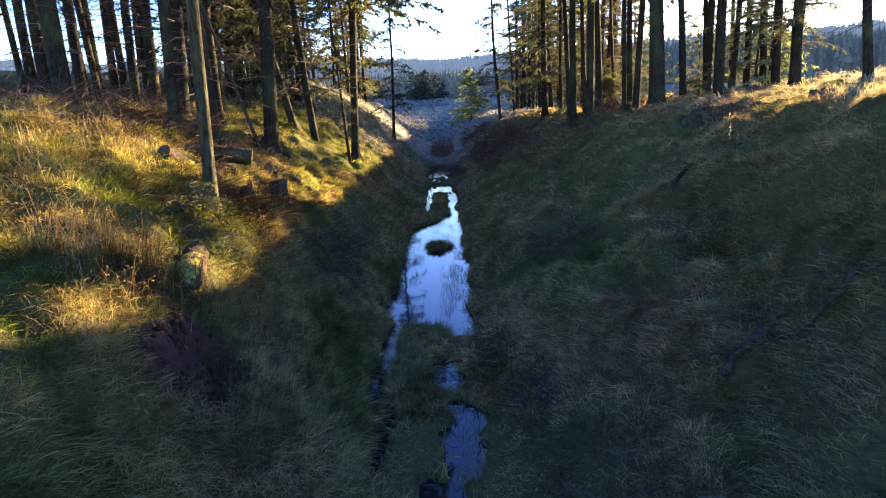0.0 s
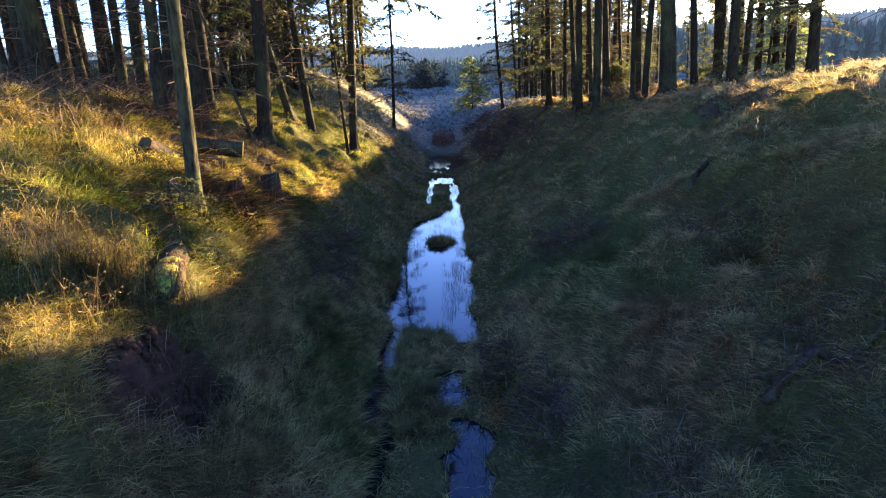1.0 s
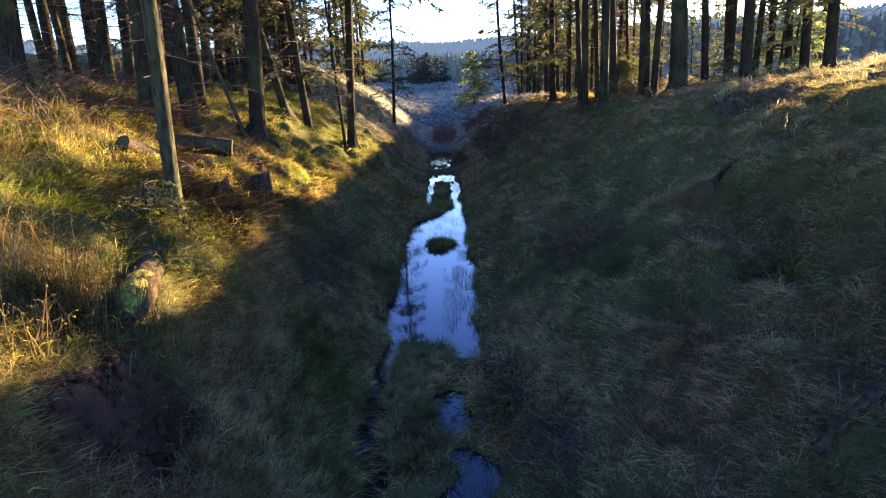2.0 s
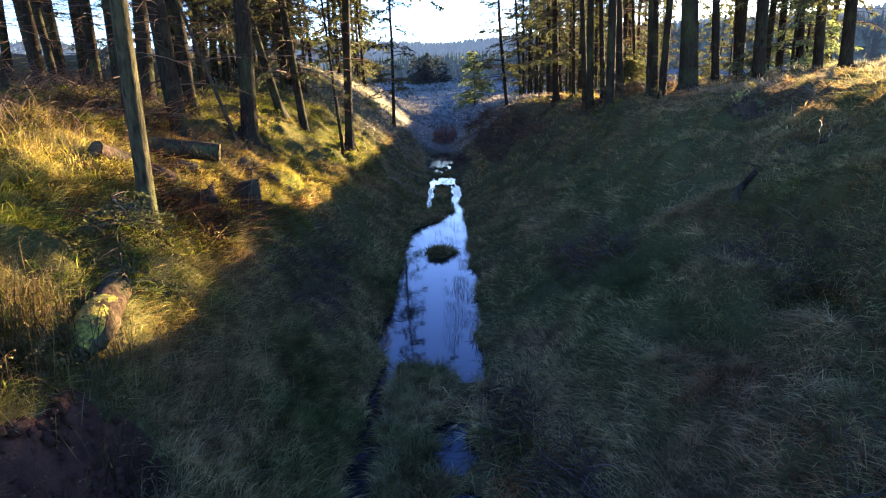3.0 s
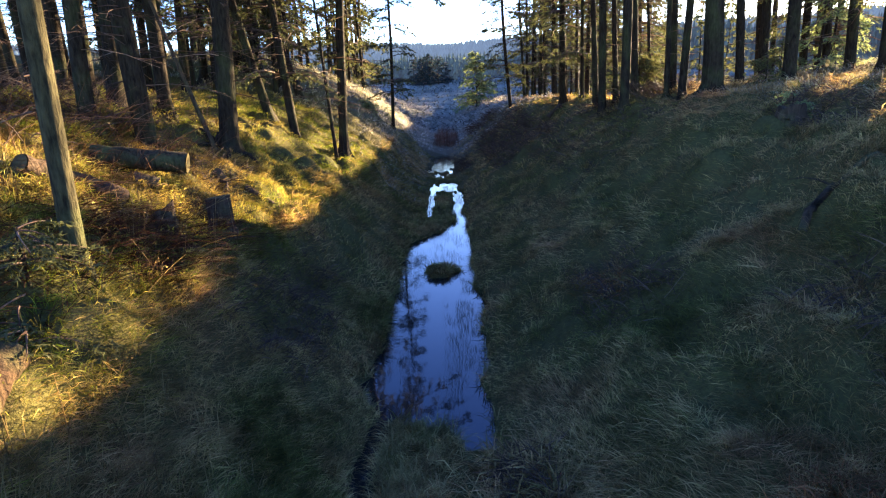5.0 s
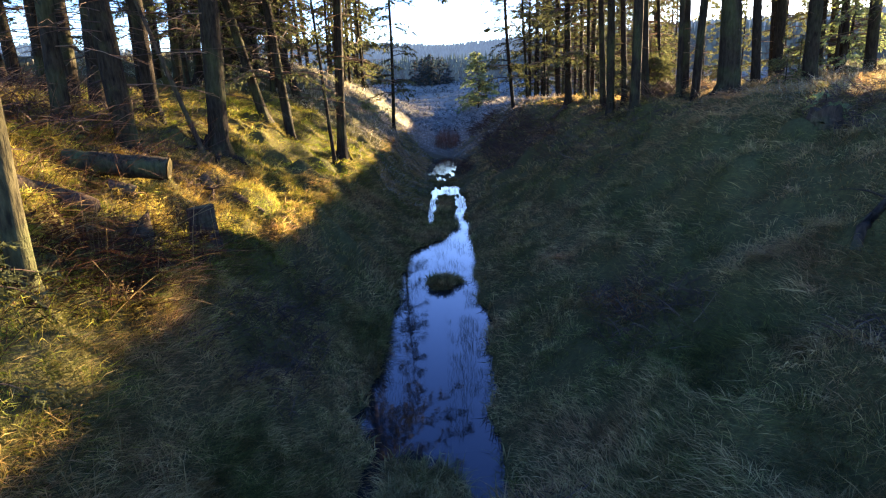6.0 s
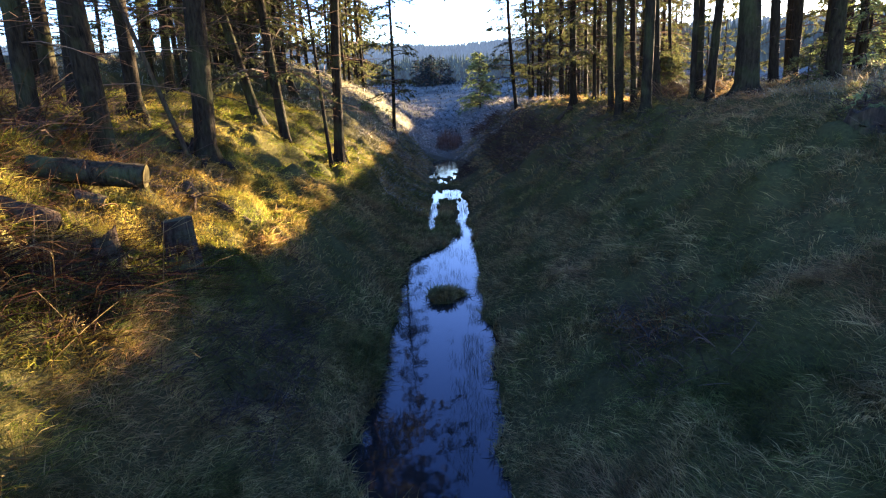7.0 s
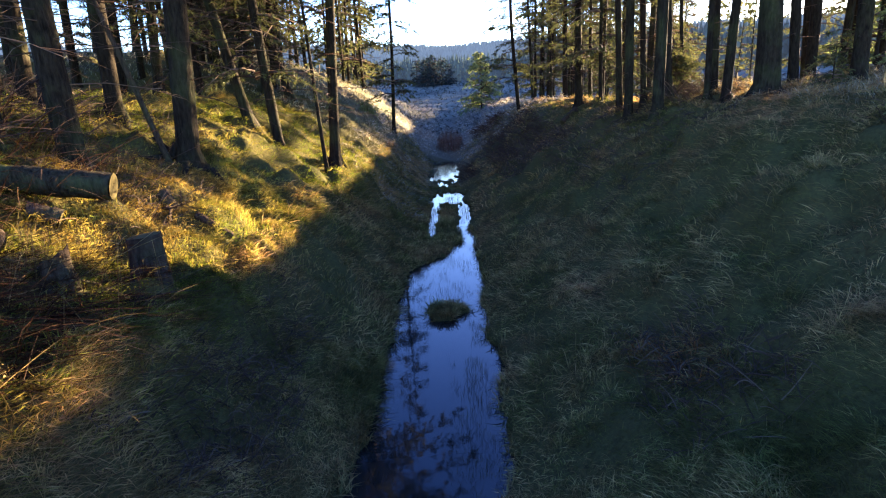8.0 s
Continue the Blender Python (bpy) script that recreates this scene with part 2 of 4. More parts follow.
def scarp(x, y):
    """1 on the slipped face of red soil in the left bank."""
    return smooth_step(1.0, 0.55, ((x + 2.04) / 0.36) ** 2 + ((y - 3.34) / 0.50) ** 2 + 0.9 * fractal(x * 3.5, y * 3.5, 9)) * smooth_step(-2.25, -2.17, x)


def hollow(x, y):
    """1 in the bramble hollow below the stumps."""
    return smooth_step(1.1, 0.7, ((x + 2.78) / 0.55) ** 2 + ((y - 6.75) / 0.62) ** 2 + 0.8 * fractal(x * 3, y * 3, 19))


def ground(x, y):
    x, y = np.asarray(x, float), np.asarray(y, float)
    crest = 1 - 0.28 * smooth_step(15.5, 19, y) * smooth_step(4.5, 8, x)
    squeeze = np.where(x > 0, 1 + 0.22 * smooth_step(18, 30, y), 1.0)
    wander = 0.10 * fractal(x * 0 + 3.1, y * 0.45, 5) * smooth_step(1.0, 2.2, np.abs(x))
    z = np.interp(x * squeeze + wander, CUT_X, CUT_Z) * crest
    # past the near trees the left side of the cut climbs to a higher shoulder
    z = z + smooth_step(17, 28, y) * np.interp(x, [-20, -10, -6.5, -4.5, -3.5, -2.4], [0.9, 1.8, 1.5, 0.8, 0.45, 0.0])
    bank = smooth_step(0.9, 1.8, np.abs(x))
    z = z + bank * (0.16 * fractal(x * 0.7, y * 0.7, 1) + 0.26 * fractal(x * 2.2, y * 2.2, 2, 2) + 0.22 * fractal(x * 3.4, y * 2.4, 6, 3)
                    + 0.10 * (0.25 - np.abs(value_noise(x * 4.6, y * 3.3, 65))))
    # a shallow bench where the sawn log lies
    z = z - 0.24 * np.exp(-((x + 3.95) / 0.55) ** 2 - ((y - 8.5) / 0.7) ** 2)
    z = z - 0.25 * water_share(x, y)
    z = z - 0.10 * hollow(x, y) - 0.20 * np.exp(-((x + 2.75) / 0.5) ** 2 - ((y - 7.6) / 0.75) ** 2)
    # the slip: cut back under its turf edge
    z = z - 0.34 * scarp(x - 0.10, y) * smooth_step(-2.42, -2.1, x) + 0.16 * scarp(x, y) * fractal(x * 6, y * 6, 15)
    # past the wood the floor of the cut climbs into an open heath that rises to far woods
    floor = np.where(y > 31, 0.05 * (y - 31), -1.0)
    z = np.maximum(z, np.minimum(floor, 2.4) + 0.34 * np.abs(x) * (np.abs(x) < 6) + 0.25 * fractal(x * 0.4, y * 0.4, 7) * smooth_step(31, 40, y))
    open_land = 2.5 + 0.064 * np.maximum(y - 62, 0) + 1.5 * fractal(x * 0.03, y * 0.03, 8)
    z = z + (open_land - z) * smooth_step(42, 75, y)
    return z


def axis(stretches):
    return np.unique(np.concatenate([np.linspace(a, b, n) for a, b, n in stretches]).round(3))


gx = axis([(-600, -60, 24), (-60, -12, 28), (-12, -5, 36), (-5, -1.2, 46), (-1.2, 0.7, 45), (0.7, 5, 52), (5, 12, 36), (12, 60, 28), (60, 600, 24)])
gy = axis([(-300, -20, 10), (-20, -7, 8), (-7, 1, 50), (1, 14, 190), (14, 34, 120), (34, 80, 56), (80, 420, 50)])
GX, GY = np.meshgrid(gx, gy)
GZ = ground(GX, GY)
verts = np.stack([GX, GY, GZ], -1).reshape(-1, 3)
nx, ny = len(gx), len(gy)
q = (np.arange(ny - 1)[:, None] * nx + np.arange(nx - 1)[None, :]).ravel()
ground_mesh = smooth(mesh_of("ground", verts, np.stack([q, q + 1, q + nx + 1, q + nx], -1), GROUND))
ground_mesh.materials.append(SOIL)
mid = verts[q]
bare = (scarp(mid[:, 0], mid[:, 1]) > 0.35).astype(np.int32)
ground_mesh.polygons.foreach_set("material_index", bare)
tagged(new("ground", ground_mesh), "grassy banks of a deep ditch cut through a plantation", "ground", kind="structure")

wx, wy = np.linspace(-1.5, 1.3, 8), np.linspace(-6, 33, 60)
WX, WY = np.meshgrid(wx, wy)
q = (np.arange(59)[:, None] * 8 + np.arange(7)[None, :]).ravel()
water = new("water", mesh_of("water", np.stack([WX, WY, WX * 0], -1).reshape(-1, 3), np.stack([q, q + 1, q + 9, q + 8], -1), WATER))
tagged(water, "still dark ditch water that mirrors the blue sky", "water", kind="structure")


# ---- far hill with its woods ----
def far_hill():
    rng = np.random.default_rng(3)
    ang = np.linspace(radians(-75), radians(75), 180)
    rad = np.array([330, 360, 420, 500, 600, 760])
    rise = np.array([17, 20, 35, 52, 59, 46])
    A, R = np.meshgrid(ang, rad)
    wave = 1 + 0.16 * fractal(A * 5, R * 0.004, 21)
    Z = np.repeat(rise[:, None], len(ang), 1) * wave
    V = np.stack([np.sin(A) * R, np.cos(A) * R, Z], -1).reshape(-1, 3)
    n = len(ang)
    q = (np.arange(len(rad) - 1)[:, None] * n + np.arange(n - 1)[None, :]).ravel()
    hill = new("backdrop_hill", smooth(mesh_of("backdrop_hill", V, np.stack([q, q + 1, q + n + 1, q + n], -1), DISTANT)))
    tagged(hill, "long distant hill under dark conifer woods", "hill", kind="structure")
    # conifers as narrow cones, past counting
    m = 15000
    a = rng.uniform(radians(-70), radians(70), m)
    r = 330 + 290 * rng.random(m) ** 1.3
    z = np.interp(r, rad, rise) * (1 + 0.16 * fractal(a * 5, r * 0.004, 21)) - 1
    h, w = rng.uniform(3.6, 6.6, m), rng.uniform(1.5, 2.7, m)
    k = 6
    ring = np.arange(k) * 2 * np.pi / k
    x, y = np.sin(a) * r, np.cos(a) * r
    vs = np.zeros((m, k + 1, 3))
    vs[:, :k, 0] = x[:, None] + w[:, None] * np.cos(ring)
    vs[:, :k, 1] = y[:, None] + w[:, None] * np.sin(ring)
    vs[:, :k, 2] = z[:, None]
    vs[:, k] = np.stack([x, y, z + h], -1)
    b = np.arange(m)[:, None] * (k + 1)
    fs = np.stack([b + np.arange(k), b + (np.arange(k) + 1) % k, np.repeat(b + k, k, 1)], -1).reshape(-1, 3)
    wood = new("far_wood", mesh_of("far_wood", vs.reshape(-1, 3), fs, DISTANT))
    tagged(wood, "dark blue-green conifer wood covering a distant hill", "wood", kind="stuff")


far_hill()


def mid_wood():
    """Dark woods on the far side of the heath; they shade the open land."""
    rng = np.random.default_rng(8)
    m, k, tiers = 4600, 5, 6
    n = 2700
    x = np.concatenate([rng.uniform(34, 200, n), rng.uniform(-110, 34, m - n)])
    y = np.concatenate([rng.uniform(150, 205, n), rng.uniform(165, 250, m - n)])
    z = ground(x, y) - 0.5
    h = np.where(x > 34, rng.uniform(8, 14, m), rng.uniform(4.5, 8.5, m))
    w = h * rng.uniform(0.08, 0.14, m)
    ring = np.arange(k) * 2 * np.pi / k
    vs = np.zeros((m, tiers * (k + 1), 3))
    fs = []
    b = np.arange(m)[:, None] * (tiers * (k + 1))
    for tier in range(tiers):
        o = tier * (k + 1)
        rr = (w * (1 - 0.14 * tier))[:, None] * rng.uniform(0.4, 1.4, (m, k))
        turn = ring[None, :] + rng.uniform(0, 6.283, (m, 1))
        vs[:, o:o + k, 0] = x[:, None] + rr * np.cos(turn)
        vs[:, o:o + k, 1] = y[:, None] + rr * np.sin(turn)
        vs[:, o:o + k, 2] = (z + h * (0.04 + 0.145 * tier))[:, None] + rng.uniform(-0.5, 0.3, (m, k))
        vs[:, o + k] = np.stack([x, y, z + h * (0.30 + 0.14 * tier)], -1)
        fs.append(np.stack([b + o + np.arange(k), b + o + (np.arange(k) + 1) % k, np.repeat(b + o + k, k, 1)], -1).reshape(-1, 3))
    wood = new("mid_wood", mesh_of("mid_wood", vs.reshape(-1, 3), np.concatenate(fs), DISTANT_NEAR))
    tagged(wood, "dark shaded conifer wood at the edge of the heath", "wood", kind="stuff")


mid_wood()


# ---- trees ----
def limb_path(rng, start, azimuth, length, rise, droop, n=4):
    s = np.linspace(0, 1, n)
    out = np.array([math.cos(azimuth), math.sin(azimuth), 0.0])
    side = np.array([-out[1], out[0], 0.0]) * rng.normal(0, 0.12)
    return start + length * (s[:, None] * out + (s ** 2)[:, None] * side + (rise * s - droop * s ** 2)[:, None] * np.array([0, 0, 1.0]))


def crown_mesh(name, seed, low, top, reach, per_whorl, gap, spray, material, plump=1.0, unit=1.0, thin_top=0.26):
    """Drooping limbs in whorls, each with rows of small needle sprays. Limbs are one material, sprays the other."""
    rng = np.random.default_rng(seed)
    limbs, lv = [], []
    h = low
    while h < top - 0.3:
        share = (top - h) / (top - low)
        for _ in range(max(2, int(rng.poisson(per_whorl)))):
            az, ln = rng.uniform(0, 6.283), reach * (0.25 + 0.75 * share ** 0.8) * rng.uniform(0.55, 1.1)
            p = limb_path(rng, np.array([0, 0, h + rng.uniform(-0.12, 0.12)]), az, ln, rng.uniform(0.05, 0.35), rng.uniform(0.25, 0.6), 5)
            limbs.append((p, unit * np.linspace(0.022, 0.005, 5) * (0.5 + 0.5 * share)))
            # flat fans of side twigs, each set with short slivers of needles; coarser and fewer up in the canopy
            high = h > 6.5
            big = unit * (2.0 if high else 1.0)
            nt = max(2, int(ln * (7.5 if unit > 0.8 else 22) / big ** 0.5))
            ns = max(3, int(spray * (thin_top if high else 1.0)))
            s = rng.uniform(0.12, 1.0, nt)
            at = np.stack([np.interp(s, np.linspace(0, 1, 5), p[:, k]) for k in range(3)], -1)
            fwd = p[-1] - p[0]
            fwd = fwd / np.linalg.norm(fwd)
            lat = np.cross(fwd, [0, 0, 1.0])
            sign = rng.choice([-1.0, 1.0], nt)
            d = fwd * rng.uniform(0.4, 1.0, nt)[:, None] + lat * (sign * rng.uniform(0.5, 1.0, nt))[:, None] + np.array([0, 0, 1.0]) * rng.normal(-0.28, 0.16, nt)[:, None]
            d /= np.linalg.norm(d, axis=1)[:, None]
            tl = (0.16 + 0.30 * ln * (1.05 - s)) * rng.uniform(0.5, 1.1, nt)
            edge = np.cross(d, [0, 0, 1.0]) * 0.0035 * unit
            lv.append(np.stack([at - edge, at + edge, at + d * tl[:, None]], 1).reshape(-1, 3))
            u = rng.uniform(0.05, 1.0, (nt, ns))
            root = at[:, None, :] + d[:, None, :] * (u * tl[:, None])[:, :, None]
            nd = d[:, None, :] * rng.uniform(0.3, 1.0, (nt, ns))[:, :, None] + rng.normal(0, 0.55, (nt, ns, 3))
            nd /= np.linalg.norm(nd, axis=2)[:, :, None]
            size = big * rng.uniform(0.05, 0.12, (nt, ns))
            wide = np.cross(nd, rng.normal(0, 1, (nt, ns, 3)))
            wide /= np.linalg.norm(wide, axis=2)[:, :, None] + 1e-6
            wide *= (size * rng.uniform(0.07, 0.15, (nt, ns)) * plump)[:, :, None]
            lv.append(np.stack([root - wide, root + wide, root + nd * size[:, :, None]], 2).reshape(-1, 3))
        h += gap * rng.uniform(0.7, 1.3)
    tv, tf = tubes(limbs, 3)
    tf = np.concatenate([tf[:, :3], tf[:, [0, 2, 3]]])
    v = np.concatenate([tv, *lv])
    f = np.concatenate([tf, np.arange(len(tv), len(v)).reshape(-1, 3)])
    me = mesh_of(name, v, f, TWIG)
    me.materials.append(material)
    idx = np.ones(len(f), np.int32)
    idx[:len(tf)] = 0
    me.polygons.foreach_set("material_index", idx)
    return me


def dead_branches(name, seed, low, top, count, reach):
    """Bare snapped twigs on the lower trunk."""
    rng = np.random.default_rng(seed)
    paths = []
    for _ in range(count):
        h, az, ln = rng.uniform(low, top), rng.uniform(0, 6.283), reach * rng.uniform(0.15, 1.0)
        p = limb_path(rng, np.array([0, 0, h]), az, ln, rng.uniform(-0.1, 0.3), rng.uniform(0.0, 0.5), 4)
        paths.append((p, np.linspace(0.009, 0.0025, 4)))
        for _ in range(int(rng.integers(0, 4))):
            s = rng.uniform(0.3, 0.9)
            at = np.array([np.interp(s, np.linspace(0, 1, 4), p[:, k]) for k in range(3)])
            paths.append((limb_path(rng, at, az + rng.choice([-1, 1]) * rng.uniform(0.4, 1.0), ln * rng.uniform(0.2, 0.45), rng.uniform(-0.2, 0.2), 0.3, 3), np.linspace(0.005, 0.002, 3)))
    return mesh_of(name, *tubes(paths, 3), TWIG)


CROWNS = [crown_mesh("crown", 11, 4.6, 14.5, 2.1, 4.2, 0.62, 8, NEEDLES, 1.7, 1.3, 0.4), crown_mesh("crown", 12, 3.4, 13.5, 2.0, 3.8, 0.66, 8, NEEDLES, 1.7, 1.3, 0.4),
          crown_mesh("crown", 13, 5.4, 15.5, 2.2, 4.4, 0.64, 8, NEEDLES, 1.7, 1.3, 0.4)]
CROWNS_LOW = [crown_mesh("crown", 21, 1.5, 12.5, 2.0, 4.0, 0.55, 17, NEEDLES, 0.85, 1.15, 0.35), crown_mesh("crown", 22, 2.1, 13.0, 1.9, 4.0, 0.55, 17, NEEDLES, 0.85, 1.15, 0.35)]
CROWNS_DEEP = [crown_mesh("crown", 24, 2.1, 13.0, 2.0, 3.4, 0.80, 8, NEEDLES, 1.2, 1.5, 0.4), crown_mesh("crown", 25, 3.4, 14.0, 2.1, 3.4, 0.80, 8, NEEDLES, 1.2, 1.5, 0.4)]
CROWNS_BUSHY = [crown_mesh("crown", 26, 0.7, 10.0, 2.2, 4.0, 0.6, 8, NEEDLES, 1.6, 2.0, 0.6), crown_mesh("crown", 27, 1.2, 11.0, 2.3, 4.0, 0.65, 8, NEEDLES, 2.2, 2.2, 0.7)]
CROWN_EDGE = crown_mesh("crown", 28, 2.2, 11.0, 2.1, 3.4, 0.6, 11, NEEDLES, 0.9, 1.1, 0.3)
CROWN_SPARSE = crown_mesh("crown", 31, 1.9, 12.5, 1.75, 4.6, 0.40, 18, NEEDLES, 1.3, 1.3, 0.8)
CROWN_BRINK = crown_mesh("crown", 32, 4.0, 13.0, 2.6, 6.0, 0.30, 20, NEEDLES, 2.4, 1.1, 1.4)
TWIGS = [dead_branches("dead_branches", 41 + k, 0.9, 6.0, 72, 1.5) for k in range(3)]
TWIGS_FEW = dead_branches("dead_branches", 51, 0.9, 5.0, 16, 0.5)


def trunk_mesh(name, rng, dia, height, lean, bend, material):
    """A tapered bole with a flared, buttressed foot and an uneven skin. It leans by lean along x and straightens higher up."""
    rings, sides = 16, 12
    s = np.linspace(0, 1, rings) ** 1.7
    z = s * height - 0.25
    out = np.where(z < 4, z * lean, 4 * lean + (z - 4) * lean * 0.5)
    cx = out + bend * np.sin(z * 0.55 + rng.uniform(0, 6))
    cy = bend * np.sin(z * 0.47 + rng.uniform(0, 6))
    r = dia / 2 * (1 - 0.86 * (z / height)) * (1 + 0.28 * np.exp(-np.maximum(z, -0.1) / 0.12))
    a = np.arange(sides) * 2 * np.pi / sides
    butt = 1 + 0.20 * np.exp(-np.maximum(z, 0) / 0.25)[:, None] * np.sin(a * 4 + rng.uniform(0, 6))[None, :] + rng.normal(0, 0.025, (rings, sides))
    v = np.stack([cx[:, None] + r[:, None] * butt * np.cos(a), cy[:, None] + r[:, None] * butt * np.sin(a), np.repeat(z[:, None], sides, 1)], -1)
    i = np.arange(rings - 1)[:, None] * sides + np.arange(sides)[None, :]
    j = np.arange(rings - 1)[:, None] * sides + (np.arange(sides)[None, :] + 1) % sides
    return smooth(mesh_of(name, v.reshape(-1, 3), np.stack([i, j, j + sides, i + sides], -1).reshape(-1, 4), material))


def spread_roots(trunk, x, y, dia, bark, seed, count=5):
    """Surface roots that run from the foot of a bole into the turf."""
    rng = np.random.default_rng(seed)
    foot = float(ground(x, y))
    for k in range(count):
        a = 6.283 * (k + rng.uniform(-0.3, 0.3)) / count
        out = dia * np.array([0.30, 0.55, 0.95, 1.5, 2.1]) * rng.uniform(0.85, 1.25)
        turn = a + rng.normal(0, 0.25) * np.linspace(0, 1, 5)
        px, py = out * np.cos(turn), out * np.sin(turn)
        pz = ground(x + px, y + py) - foot + dia * np.array([0.75, 0.22, 0.04, -0.03, -0.20])
        part("root", smooth(mesh_of("root", *tubes([(np.stack([px, py, pz], -1), dia * np.array([0.20, 0.19, 0.14, 0.10, 0.05]))], 6), bark)), None, trunk)


def conifer(x, y, dia, lean, rng, crown, twigs, label, bark=None, height=14.5, bend=0.03, group="plantation conifers", roots=False):
    tree = new("conifer_tree")
    tree.location = (x, y, float(ground(x, y)))
    tagged(tree, label, "tree", group)
    trunk = part("trunk", trunk_mesh("trunk", rng, dia, height, lean, bend, bark or BARK), None, tree)
    if roots:
        spread_roots(trunk, x, y, dia, bark or BARK, int(x * 100 + y * 1000) % 9973)
    if crown:
        c = part("crown", crown, None, tree)
        c.location = (4 * lean, 0, 0)
        c.rotation_euler = (0, math.atan(lean * 0.5), rng.uniform(0, 6.28))
        k = rng.uniform(0.85, 1.1)
        c.scale = (k, k, height / 14.5)
        tagged(c, kind="stuff")
    if twigs:
        b = part("twig_growth", twigs, None, tree, "bare snapped grey twigs")
        b.rotation_euler = (0, math.atan(lean), rng.uniform(0, 6.28))
        b.scale = (1, 1, rng.uniform(0.85, 1.1))
        tagged(b, kind="stuff")
    return tree


TALL = "tall dark conifer with a bare lower trunk on the grassy bank"
rng = np.random.default_rng(5)
# x, y, girth across, lean along x
LEFT_EDGE = [(-4.10, 9.68, 0.28, -0.04), (-3.59, 11.12, 0.31, 0.06), (-4.94, 11.87, 0.23, 0.01), (-4.66, 9.25, 0.20, 0.06), (-5.40, 11.23, 0.27, 0.07),
             (-6.43, 12.20, 0.24, 0.04), (-5.99, 8.50, 0.29, 0.01), (-6.80, 12.14, 0.20, 0.06), (-8.58, 13.00, 0.23, 0.05), (-8.70, 14.00, 0.23, -0.01),
             (-9.49, 16.00, 0.23, 0.04), (-8.62, 15.00, 0.22, 0.0), (-11.03, 15.00, 0.19, 0.02), (-10.70, 15.00, 0.20, 0.08)]
LEFT_DEEP = [(-6.78, 17.00, 0.23, 0.06), (-4.03, 15.12, 0.21, -0.24), (-3.47, 15.00, 0.21, -0.09), (-4.83, 21.00, 0.28, -0.29), (-10.02, 19.00, 0.23, 0.01),
             (-8.84, 19.00, 0.26, 0.04), (-12.15, 26.00, 0.16, 0.07), (-10.65, 24.00, 0.16, 0.02), (-7.68, 21.00, 0.21, 0.07), (-8.81, 24.00, 0.25, 0.10),
             (-7.87, 24.24, 0.21, 0.09), (-14.93, 28.00, 0.17, 0.03), (-7.97, 20.92, 0.26, 0.07), (-8.67, 26.00, 0.25, 0.09)]
RIGHT_EDGE = [(4.03, 14.62, 0.22, -0.01), (5.31, 13.20, 0.38, -0.06), (6.46, 14.40, 0.18, -0.08), (8.26, 16.94, 0.17, -0.06), (8.10, 16.42, 0.23, -0.01),
              (6.75, 13.17, 0.24, -0.01), (10.07, 17.00, 0.20, -0.08), (5.18, 14.21, 0.17, 0.01), (5.23, 14.83, 0.16, -0.03), (4.92, 14.56, 0.12, -0.01),
              (4.59, 15.59, 0.19, -0.04), (4.42, 16.46, 0.14, -0.04), (3.98, 16.15, 0.20, -0.01), (4.11, 17.20, 0.16, -0.06)]
RIGHT_DEEP = [(4.22, 21.81, 0.24, -0.02), (6.71, 29.99, 0.16, -0.03), (4.62, 20.69, 0.12, -0.02), (5.01, 36.00, 0.16, 0.01), (5.67, 38.00, 0.17, 0.01),
              (6.87, 42.00, 0.19, 0.0), (5.38, 16.73, 0.09, -0.05), (8.11, 10.12, 0.17, -0.15), (8.56, 13.00, 0.24, -0.06), (9.25, 15.00, 0.23, -0.05),
              (11.78, 20.00, 0.21, -0.04), (10.13, 18.00, 0.22, -0.05), (12.71, 24.00, 0.22, -0.04)]
for k, (x, y, d, lean) in enumerate(LEFT_EDGE):
    conifer(x, y, d, lean, rng, CROWNS[k % 3], TWIGS[k % 3], TALL, roots=True)
for k, (x, y, d, lean) in enumerate(LEFT_DEEP):
    conifer(x, y, d, lean, rng, CROWNS_LOW[k % 2], TWIGS[k % 3], "conifer with drooping yellow-green branches among other trunks", bend=0.05)
for k, (x, y, d, lean) in enumerate(RIGHT_EDGE):
    conifer(x, y, d, lean, rng, CROWNS[k % 3], TWIGS_FEW, "straight slender conifer at the crest of the shaded bank", roots=True)
for k, (x, y, d, lean) in enumerate(RIGHT_DEEP):
    conifer(x, y, d, lean, rng, CROWNS_LOW[k % 2] if d > 0.1 else CROWNS[0], TWIGS[k % 3], "straight slender conifer in the backlit wood")
conifer(-2.72, 5.78, 0.15, 0.06, rng, CROWNS[2], TWIGS_FEW, "slim young trunk with pale grey-green bark on the ditch edge", BARK_PALE, 13, roots=True)
brink = conifer(-2.58, 15.82, 0.24, 0.07, rng, CROWN_BRINK, TWIGS[1], "straight conifer at the brink of the ditch", roots=True)
for limbs in brink.children:
    if limbs.name.startswith("crown"):
        limbs.scale = (1.1, 1.1, 1.1)
conifer(-2.62, 15.26, 0.09, -0.07, rng, None, TWIGS_FEW, "thin bare pole of a tree beside a thicker trunk", height=7)
conifer(-2.52, 28.61, 0.17, 0.04, rng, CROWN_SPARSE, None, "lone conifer with sparse layered branches against the sky", height=13)
conifer(3.31, 30.0, 0.19, -0.07, rng, CROWN_SPARSE, None, "conifer with feathery drooping branches at the wood's edge", height=14)
conifer(-3.70, 10.89, 0.08, -0.29, rng, None, TWIGS_FEW, "thin dead pole leaning against the trunks", BARK_DEAD, 6)
for x, y, d in ((9.0, 16.8, 0.18), (13.6, 21.0, 0.22)):
    conifer(x, y, d, 0.0, rng, CROWN_EDGE, None, "bushy conifer with low boughs against the light")
